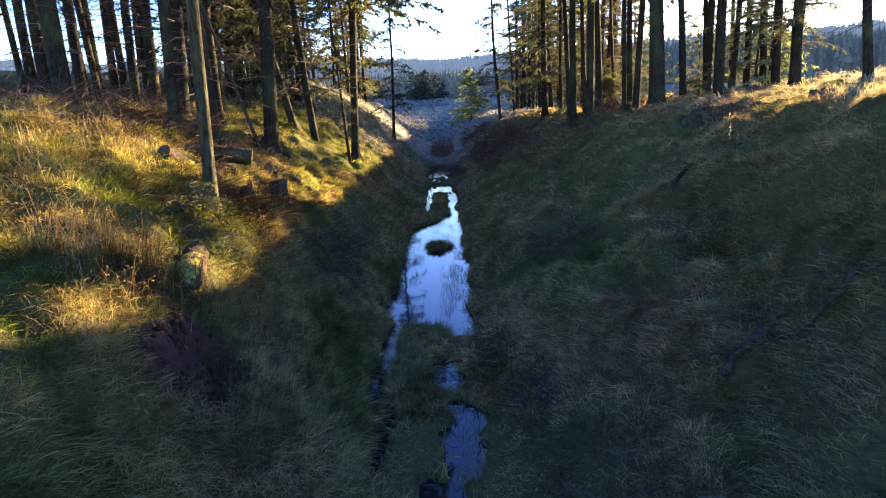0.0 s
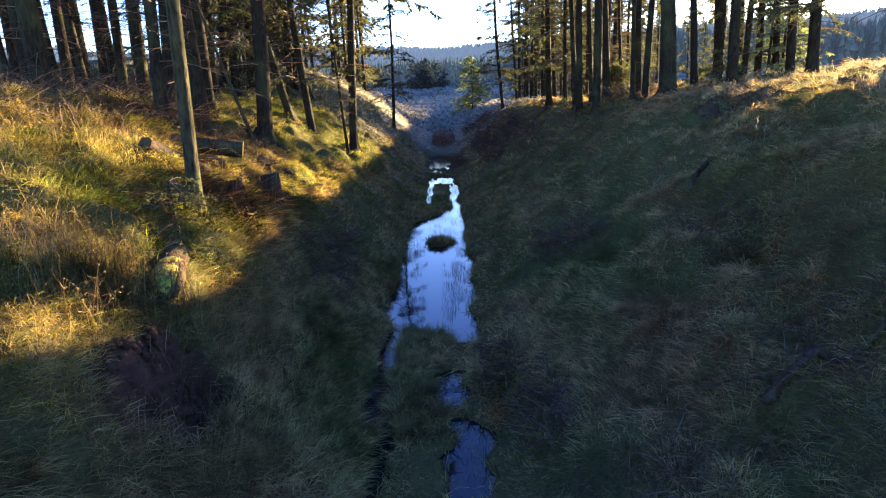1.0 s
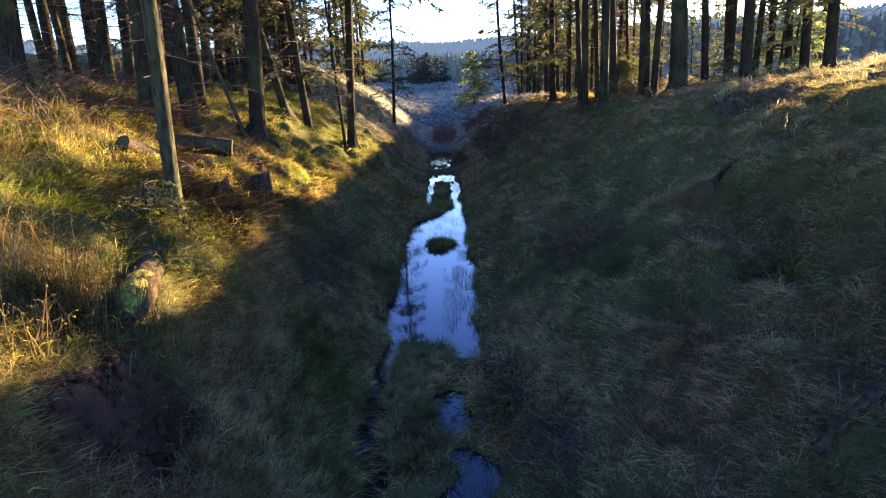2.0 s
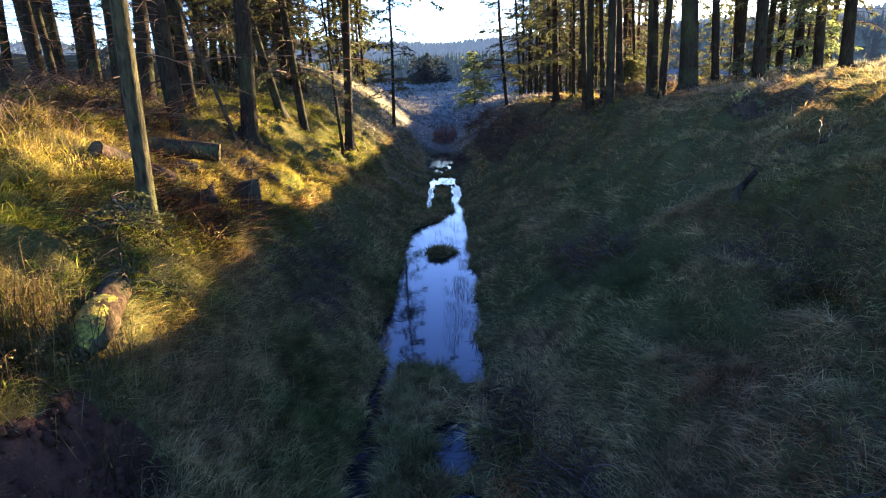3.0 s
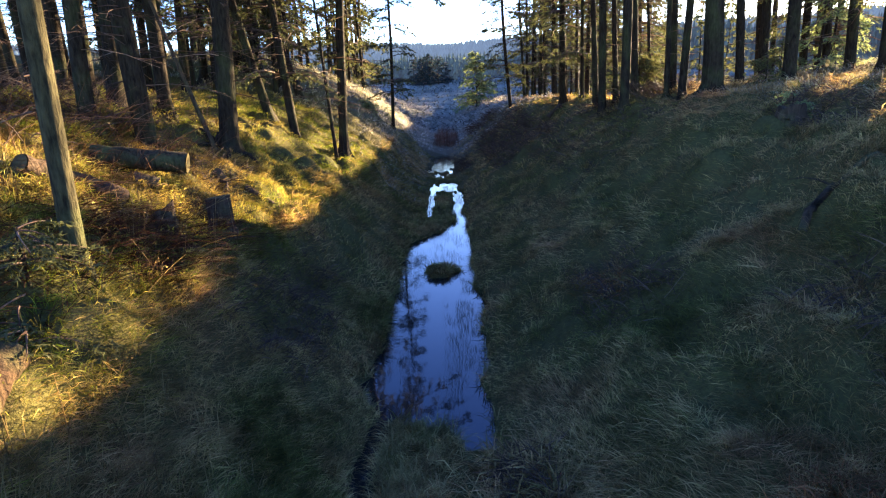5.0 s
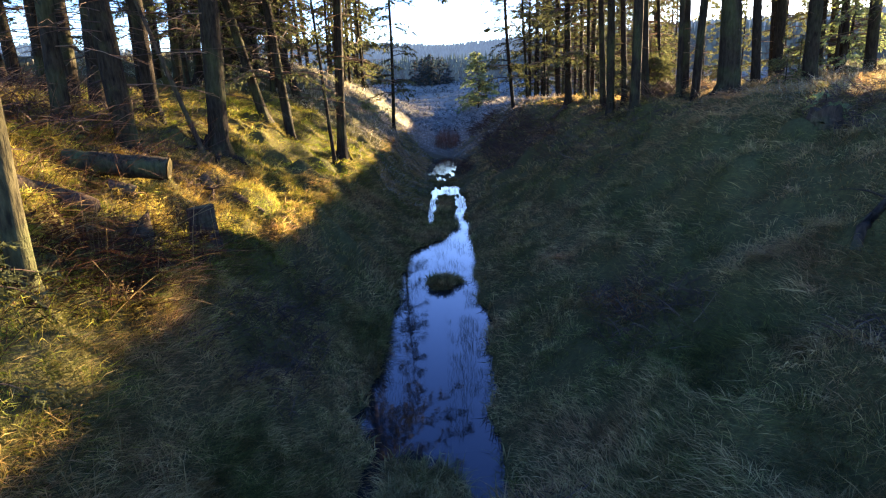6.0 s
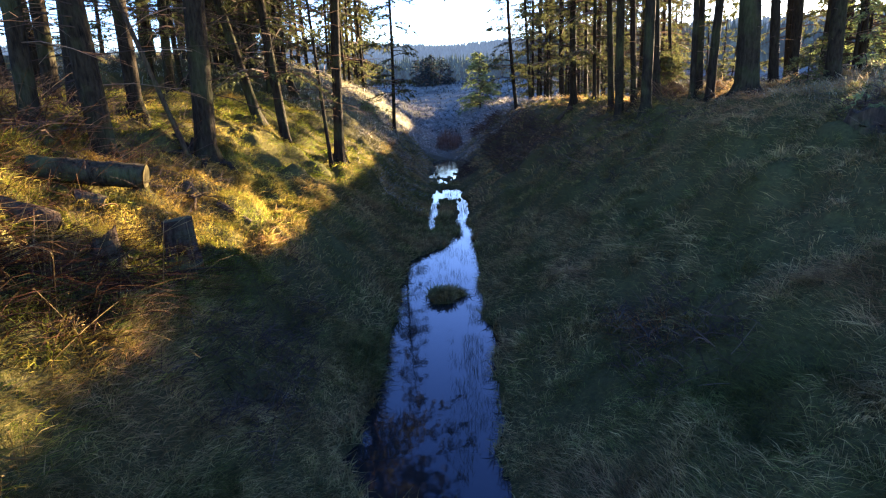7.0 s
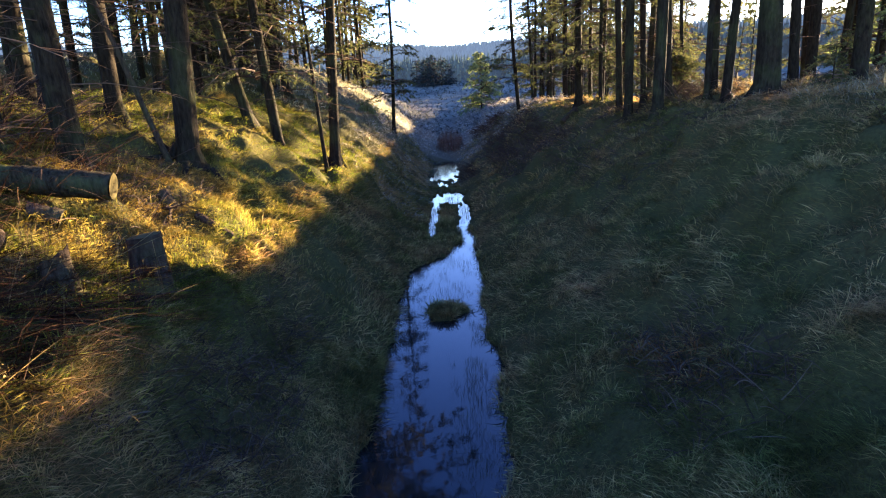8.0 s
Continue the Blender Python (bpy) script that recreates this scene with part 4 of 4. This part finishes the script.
brushwood(4.4, 9.0, 12.0, 18.0, 220, 0.3, 0.8, 0.7, 9, "dry twigs along the crest of the bank", 0.005)


brushwood(1.35, 2.1, 6.6, 8.2, 420, 0.12, 0.32, 0.9, 11, "dark heather clump on the shaded bank", 0.004, "heather")
brushwood(1.5, 3.3, 18.5, 28.0, 1500, 0.2, 0.55, 0.9, 17, "dark heather covering the far end of the bank", 0.009, "heather")
brushwood(0.30, 0.66, 4.7, 5.6, 620, 0.12, 0.3, 0.7, 12, "dark brown heather overhanging the pool", 0.004, "heather")
brushwood(0.5, 0.9, 3.5, 4.4, 260, 0.15, 0.35, 0.8, 13, "dark heather beside the pool", 0.004, "heather")
brushwood(1.7, 3.3, 1.9, 3.4, 620, 0.1, 0.3, 0.8, 31, "dark heather clump on the shaded bank", 0.003, "heather")
brushwood(0.55, 1.5, 1.7, 3.0, 420, 0.1, 0.3, 0.8, 32, "dark heather beside the pool", 0.003, "heather")
brushwood(-2.05, -1.3, 6.3, 7.7, 520, 0.12, 0.3, 0.9, 23, "dark heather clump on the ditch side", 0.004, "heather")
brushwood(2.3, 4.4, 12.0, 18.5, 900, 0.15, 0.4, 0.8, 24, "brown heather below the trees on the crest", 0.006, "heather")
brushwood(-1.95, -1.45, 7.4, 9.4, 340, 0.12, 0.3, 0.9, 14, "dark heather clump on the ditch side", 0.004, "heather")
brushwood(2.3, 3.0, 4.6, 5.8, 240, 0.12, 0.3, 0.8, 15, "dark heather clump on the shaded bank", 0.004, "heather")
brushwood(4.1, 5.0, 8.0, 9.4, 420, 0.15, 0.35, 0.9, 20, "dark heather round the old stump on the crest", 0.004, "heather")
brushwood(1.5, 2.9, 32.0, 36.0, 420, 0.3, 0.8, 0.8, 22, "dark clump of heather above the far gully", 0.014, "heather")


def leaf_litter(n, seed):
    rng = np.random.default_rng(seed)
    x, y = rng.uniform(-3.5, -2.1, n), rng.uniform(5.9, 7.6, n)
    ok = hollow(x, y) > 0.3
    x, y = x[ok], y[ok]
    k = len(x)
    blades("leaf_litter", x, y, rng.uniform(0.04, 0.14, k), rng.uniform(0.006, 0.014, k), 0.3, rng, LITTER, "dark red-brown dead leaves and bramble litter in a hollow", None, "litter")


leaf_litter(11000, 6)
brushwood(-3.4, -2.2, 6.15, 7.3, 60, 0.6, 1.2, 0.2, 30, "long pale bramble runners over the dark hollow", 0.0028, material=STALK)


# ---- tall plants ----
def tall_stand(name, x0, x1, y0, y1, n, lo, hi, wide, stand, seed, material, label, category, tufted=0.5, spread=0.08, wet=0.6):
    rng = np.random.default_rng(seed)
    px, py, az = sow(rng, x0, x1, y0, y1, n, tufted, spread, wet)
    k = len(px)
    return blades(name, px, py, rng.uniform(lo, hi, k), wide * rng.uniform(0.6, 1.4, k), stand, rng, material, label, rng.uniform(0, 6.283, k), category)


tall_stand("dead_stalks", -3.1, -2.3, 3.3, 4.5, 1500, 0.2, 0.42, 0.0034, 0.85, 1, STALK, "tall rust-brown dead stalks on the edge of the slip", "plant")
tall_stand("dead_stalks", -6.0, -3.6, 4.5, 7.8, 3200, 0.25, 0.5, 0.004, 0.75, 2, STALK, "tall tawny dead grass stalks in sunlight", "grass")
tall_stand("dead_stalks", -3.3, -2.3, 6.2, 8.0, 120, 0.2, 0.5, 0.003, 0.85, 3, STALK, "dry brown stalks among brushwood", "plant")
tall_stand("seed_grass", 5.2, 9.0, 6.5, 11.0, 3800, 0.14, 0.28, 0.003, 0.8, 5, BLEACHED, "pale seeding grass glowing on the sunlit crest", "grass")
for k, (x, y, size) in enumerate(((2.62, 3.7, 0.22), (2.72, 4.5, 0.16), (1.75, 4.1, 0.14), (1.75, 3.3, 0.2), (1.78, 7.5, 0.22), (1.75, 7.9, 0.2), (3.3, 5.2, 0.3), (0.45, 5.1, 0.16), (0.6, 4.2, 0.22))):
    tall_stand("bracken_clump", x - size, x + size, y - size, y + size, 260, 0.10, 0.28, 0.007, 0.5, 20 + k, RUST, "clump of rust-brown dead bracken on the shaded bank", "plant", 0.9, size * 0.5)


def rushes(x0, x1, y0, y1, n, lo, hi, seed, label, material=None, w=0.002, most=0.5):
    """Thin stems that stand in the shallow water."""
    rng = np.random.default_rng(seed)
    x, y = rng.uniform(x0, x1, n), rng.uniform(y0, y1, n)
    ok = fractal(x * 3, y * 2, 77) > -0.05
    x, y = x[ok], y[ok]
    k = len(x)
    h, az, lean = rng.uniform(lo, hi, k) * (1 - 0.75 * (2 * (x - x0) / (x1 - x0) - 1) ** 2), rng.uniform(0, 6.283, k), rng.uniform(0.0, most, k)
    base = np.stack([x, y, np.where(y > 33, ground(x, y) - 0.03, -0.02)], -1)
    tip = base + np.stack([np.cos(az) * lean * h, np.sin(az) * lean * h, h], -1)
    side = np.stack([-np.sin(az) * w, np.cos(az) * w, np.zeros(k)], -1)
    v = np.stack([base - side, base + side, tip], 1).reshape(-1, 3)
    ob = new("rushes", mesh_of("rushes", v, np.arange(k * 3).reshape(-1, 3), material or SEDGE))
    return tagged(ob, label, "plant", kind="stuff")


RUSH = grass_material("dark_rush", (0.05, 0.05, 0.015), (0.09, 0.065, 0.025), (0.07, 0.045, 0.02), 0.4)
rushes(-0.15, 0.42, 6.6, 10.4, 5200, 0.02, 0.11, 1, "thin rush stems standing in the shallow water", RUSH, most=1.1)
rushes(-0.5, 0.45, 10.9, 14.5, 2600, 0.02, 0.12, 2, "thin rush stems standing in the shallow water", RUSH, most=1.1)
rushes(-0.05, 0.35, 2.4, 4.4, 1500, 0.02, 0.09, 3, "waterweed breaking the surface of the pool", RUSH)
rushes(-0.9, 0.3, 23.0, 31.0, 400, 0.05, 0.2, 4, "rush stems at the far end of the water")
rushes(-0.98, -0.45, 6.5, 12.8, 1900, 0.02, 0.12, 9, "dark rushes along the margin of the long pool", RUSH, most=1.1)
rushes(-0.7, 0.35, 19.0, 21.4, 420, 0.05, 0.16, 6, "sparse rushes breaking the surface of the small pool", RUSH, 0.006, 0.9)
rushes(0.14, 0.48, 15.6, 19.3, 420, 0.05, 0.16, 7, "sparse rushes breaking the surface of the narrow channel", RUSH, 0.005, 0.9)
rushes(-0.66, -0.34, 15.2, 19.2, 380, 0.05, 0.16, 8, "sparse rushes breaking the surface of the narrow channel", RUSH, 0.005, 0.9)


def tussock(x, y, radius, n, lo, hi, wide, seed, material, label, name="sedge_tuft", category="plant"):
    """A dome of blades that arch outwards from one root."""
    rng = np.random.default_rng(seed)
    a, r = rng.uniform(0, 6.283, n), radius * rng.random(n) ** 0.8
    px, py = x + r * np.cos(a), y + r * np.sin(a)
    ln = rng.uniform(lo, hi, n) * (1.15 - 0.5 * r / radius)
    ob = blades(name, px, py, ln, wide * rng.uniform(0.6, 1.4, n), 0.9 - 0.5 * r / radius, rng, material, label, a + rng.normal(0, 0.7, n), category)
    return ob


rushes(-0.75, 0.8, 33.5, 38.5, 1500, 0.35, 1.25, 5, "reddish brown reeds where the ditch water ends", grass_material("red_reed", (0.15, 0.085, 0.05), (0.22, 0.125, 0.08), (0.12, 0.07, 0.05), 0.5), 0.007, 0.22)
tussock(-0.12, 10.7, 0.29, 2800, 0.08, 0.24, 0.005, 31, SEDGE, "round tuft of sedge standing in the pool")
tall_stand("sedge_tuft", -0.66, -0.10, 4.0, 6.1, 11000, 0.14, 0.32, 0.0045, 0.45, 32, SEDGE, "grassy islet of long drooping sedge in the ditch", "plant", 0.8, 0.12)
tall_stand("sedge_tuft", -0.75, 0.05, 13.0, 18.8, 6000, 0.08, 0.22, 0.008, 0.6, 33, SEDGE, "low grassy islet in the ditch water", "plant", 0.7, 0.12)
tall_stand("sedge_tuft", -0.7, 0.3, 21.6, 22.6, 1400, 0.05, 0.14, 0.012, 0.6, 34, SEDGE, "grassy bar across the ditch water", "plant", 0.7, 0.12)
tall_stand("sedge_tuft", 0.25, 0.65, 4.6, 5.7, 2200, 0.2, 0.4, 0.007, 0.45, 35, GRASS_BANK, "drooping brown tussock over the water's edge", "plant", 0.9, 0.1)
tall_stand("sedge_tuft", -1.05, -0.72, 7.9, 9.2, 1800, 0.15, 0.35, 0.007, 0.5, 36, SEDGE, "tussock at the water's edge", "plant", 0.8, 0.1)


def bank_tussocks(x0, x1, y0, y1, tufts, each, lo, hi, wide, seed, material, label):
    """Arching tussocks that stand out of the matted turf."""
    rng = np.random.default_rng(seed)
    tx, ty, tr = rng.uniform(x0, x1, tufts), rng.uniform(y0, y1, tufts), rng.uniform(0.5, 1.3, tufts)
    ok = (water_share(tx, ty) < 0.1) & (scarp(tx, ty) < 0.1)
    tx, ty, tr = tx[ok], ty[ok], tr[ok]
    k = rng.integers(0, len(tx), len(tx) * each)
    a, r = rng.uniform(0, 6.283, len(k)), 0.12 * tr[k] * rng.random(len(k)) ** 0.7
    px, py = tx[k] + r * np.cos(a), ty[k] + r * np.sin(a)
    return blades("tussock_grass", px, py, tr[k] * rng.uniform(lo, hi, len(k)), wide * rng.uniform(0.6, 1.4, len(k)), 0.62, rng, material, label, a + rng.normal(0, 0.5, len(k)), fine=True)


bank_tussocks(0.6, 5.0, 2.0, 9.0, 230, 130, 0.10, 0.24, 0.0032, 81, GRASS_BANK, "arching straw-coloured tussocks on the shaded bank")
bank_tussocks(0.6, 6.0, 9.0, 22.0, 190, 90, 0.12, 0.26, 0.0045, 82, GRASS_BANK, "arching straw-coloured tussocks on the shaded bank")
bank_tussocks(-2.2, -0.8, 2.0, 10.0, 110, 130, 0.10, 0.24, 0.0032, 83, GRASS_BANK, "arching tussocks on the shaded ditch side")
bank_tussocks(-6.0, -2.4, 2.0, 10.0, 150, 120, 0.14, 0.30, 0.0045, 84, GRASS_LIT, "golden tussocks on the sunlit bank")


tall_stand("dead_stalks", -2.6, -2.3, 2.7, 3.8, 1300, 0.15, 0.32, 0.0034, 0.6, 41, STALK, "rust-brown dead grass overhanging the slip", "plant", 0.9, 0.06)


tall_stand("dead_stalks", -2.8, -2.05, 3.5, 3.9, 700, 0.16, 0.36, 0.003, 0.8, 42, STALK, "rust-brown dead stalks in front of the mossy log", "plant", 0.7, 0.07)


def dead_weeds(x0, x1, y0, y1, n, lo, hi, seed, label):
    """Thin withered stems with short side shoots and small curled seed heads, past counting."""
    rng = np.random.default_rng(seed)
    paths, hv = [], []
    for _ in range(n):
        x, y = rng.uniform(x0, x1), rng.uniform(y0, y1)
        h, az = rng.uniform(lo, hi), rng.uniform(0, 6.283)
        p = limb_path(rng, np.array([x, y, float(ground(x, y)) - 0.01]), az, h, rng.uniform(0.8, 1.6), rng.uniform(0.0, 0.5), 5)
        p[:, :2] = p[0, :2] + (p[:, :2] - p[0, :2]) * rng.uniform(0.1, 0.5)
        paths.append((p, np.linspace(0.0040, 0.0018, 5)))
        heads = [p[-1]]
        for _ in range(int(rng.integers(1, 5))):
            i = int(rng.integers(2, 5))
            q = limb_path(rng, p[i], rng.uniform(0, 6.283), h * rng.uniform(0.08, 0.22), rng.uniform(0.3, 1.2), 0.4, 3)
            paths.append((q, np.linspace(0.0013, 0.0008, 3)))
            heads.append(q[-1])
        for c in heads:
            for _ in range(3):
                hv.append(c + rng.normal(0, 0.0045, (3, 3)))
    tv, tf = tubes(paths, 3)
    tf = np.concatenate([tf[:, :3], tf[:, [0, 2, 3]]])
    v = np.concatenate([tv, *hv])
    f = np.concatenate([tf, np.arange(len(tv), len(v)).reshape(-1, 3)])
    return tagged(new("dead_weeds", mesh_of("dead_weeds", v, f, STALK)), label, "plant", kind="stuff")


dead_weeds(-2.75, -1.95, 3.6, 4.3, 260, 0.18, 0.40, 1, "withered brown weeds with curled seed heads round the mossy log")
dead_weeds(-3.1, -2.3, 3.2, 4.1, 220, 0.2, 0.42, 2, "withered brown weeds above the slipped bank")
dead_weeds(-2.15, -1.3, 2.8, 5.4, 320, 0.12, 0.3, 3, "withered grey weeds on the shaded ditch side")
dead_weeds(-3.2, -2.2, 6.0, 8.0, 40, 0.25, 0.55, 4, "dry weeds among the brambles")


# ---- young spruces ----
def young_spruce(x, y, height, reach, seed, label, material, gap=0.16, spray=12, unit=0.0):
    rng = np.random.default_rng(seed)
    tree = new("young_spruce")
    tree.location = (x, y, float(ground(x, y)))
    tagged(tree, label, "tree")
    part("trunk", trunk_mesh("trunk", rng, 0.03 * height, height, 0.0, 0.01, BARK), None, tree)
    tagged(part("crown", crown_mesh("crown", seed, height * 0.08, height, reach, 4.5, gap, spray, material, 1.2, unit or min(1.6, 0.35 + height * 0.25)), None, tree), kind="stuff")


young_spruce(2.9, 52.0, 4.9, 2.1, 101, "young spruce with yellow-green boughs at the head of the gully", NEEDLES_FRESH, 0.17, 26, 1.9)
young_spruce(4.32, 8.98, 0.52, 0.22, 102, "sunlit spruce seedling growing from an old stump", NEEDLES_FRESH, 0.05, 14)
young_spruce(-3.4, 27.0, 1.1, 0.55, 103, "small green spruce in pale grass", NEEDLES_FRESH, 0.12, 10)
young_spruce(-2.9, 30.5, 0.9, 0.5, 104, "small green spruce in pale grass", NEEDLES_FRESH, 0.12, 10)
# two added spruces that block the sun from the bramble hollow opposite
young_spruce(4.9, 16.2, 1.7, 0.75, 110, "low bushy spruce added between the trunks on the crest for shade", NEEDLES, 0.12, 12)
young_spruce(5.35, 17.1, 1.6, 0.75, 111, "low bushy spruce added between the trunks on the crest for shade", NEEDLES, 0.12, 12)
young_spruce(12.6, 20.4, 4.2, 1.5, 105, "backlit bushy spruce behind the trunks", NEEDLES_FRESH, 0.25, 12)
young_spruce(9.6, 16.6, 3.2, 1.4, 106, "backlit bushy spruce behind the trunks", NEEDLES_FRESH, 0.25, 12)
young_spruce(10.6, 17.6, 3.4, 1.4, 107, "backlit bushy spruce behind the trunks", NEEDLES_FRESH, 0.25, 12)
# added low spruces, set in the sun's way to shade the near left bank
for x, y, h, k in ((7.1, 14.0, 1.2, 130), (6.2, 12.9, 1.0, 131)):
    young_spruce(x, y, h, h * 0.5, k, "low backlit spruce added among the trunks on the crest for shade", NEEDLES, 0.13, 10)
young_spruce(-2.72, 5.35, 0.62, 0.42, 108, "dark green ferny seedling at a tree foot", NEEDLES, 0.06, 14)
young_spruce(-2.52, 4.98, 0.5, 0.36, 109, "dark green ferny seedling on the ditch edge", NEEDLES, 0.06, 14)


# ---- two pale stalks that catch the sun ----
PALE = grass_material("bleached_husk", (0.85, 0.78, 0.6), (0.9, 0.84, 0.66), (0.85, 0.74, 0.55), 0.5)


def pale_stalk(x, y, seed):
    rng = np.random.default_rng(seed)
    thing = new("pale_stalk")
    z = float(ground(x, y))
    thing.location = (x, y, z)
    tagged(thing, "pale curled dead stalk glowing in sunlight on the bank", "plant", "pale stalks")
    h = np.linspace(-0.05, 0.40, 8)
    stem = np.stack([0.004 * np.sin(h * 5), 0.004 * np.cos(h * 4), h], -1)
    part("stem", mesh_of("stem", *tubes([(stem, np.linspace(0.004, 0.003, 8))], 5), STALK), None, thing)
    for k in range(9):
        a, z0 = k * 0.9, 0.24 + k * 0.013
        q = np.array([[0.006 * math.cos(a), 0.006 * math.sin(a), z0], [0.012 * math.cos(a), 0.012 * math.sin(a), z0 + 0.008],
                      [0.011 * math.cos(a + 1.6), 0.011 * math.sin(a + 1.6), z0 + 0.030], [0.004 * math.cos(a + 0.7), 0.004 * math.sin(a + 0.7), z0 + 0.02]])
        part("husk", mesh_of("husk", q, [[0, 1, 2, 3]], PALE), None, thing, "pale papery husk")


pale_stalk(3.36, 5.92, 1)
pale_stalk(3.44, 5.90, 2)


# ---- clods of the slip ----
def soil_clods(n, seed):
    rng = np.random.default_rng(seed)
    vs, fs, base = [], [], 0
    while n:
        x, y = rng.uniform(-2.45, -1.55), rng.uniform(2.5, 3.95)
        if scarp(np.array([x]), np.array([y]))[0] < 0.4:
            continue
        bm = bmesh.new()
        bmesh.ops.create_icosphere(bm, subdivisions=1, radius=1.0)
        co = np.array([v.co[:] for v in bm.verts])
        tri = np.array([[v.index for v in f.verts] for f in bm.faces])
        bm.free()
        co = co * (1 + rng.normal(0, 0.16, (len(co), 1))) * rng.uniform(0.6, 1.4, 3) * 0.042 * rng.random() ** 2.4 + rng.normal(0, 0.002, 3)
        vs.append(co + np.array([x, y, float(ground(x, y)) - 0.004]))
        fs.append(tri + base)
        base += len(co)
        n -= 1
    me = mesh_of("soil_clods", np.concatenate(vs), np.concatenate(fs), SOIL)
    tagged(new("soil_clods", me), "lumps of dark red earth on the slipped bank", "soil", kind="stuff")


soil_clods(700, 4)


# ---- the heath ----
HEATH = grass_material("heath_tufts", (0.045, 0.048, 0.032), (0.10, 0.092, 0.064), (0.20, 0.17, 0.12), 0.35)


def heath_tufts(n, seed):
    rng = np.random.default_rng(seed)
    y = 42 + 150 * rng.random(n) ** 1.7
    x = rng.uniform(-0.5, 0.5, n) * y
    return blades("heath_tufts", x, y, rng.uniform(0.2, 0.55, n) * (1 + y / 250), 0.09 * (y / 60), 0.4, rng, HEATH, "dark heather and rough grass on the open heath", None, "heath")


heath_tufts(16000, 6)
for k, (x, y, h) in enumerate(((-2.2, 96, 5.4), (-3.6, 99, 4.6), (-0.9, 101, 4.8), (-5.5, 108, 5.0), (0.4, 106, 4.0), (-3.0, 104, 5.2))):
    young_spruce(x, y, h, h * 0.4, 120 + k, "dark bushy conifer out on the heath", NEEDLES_DARK, 0.3, 9, 3.6)
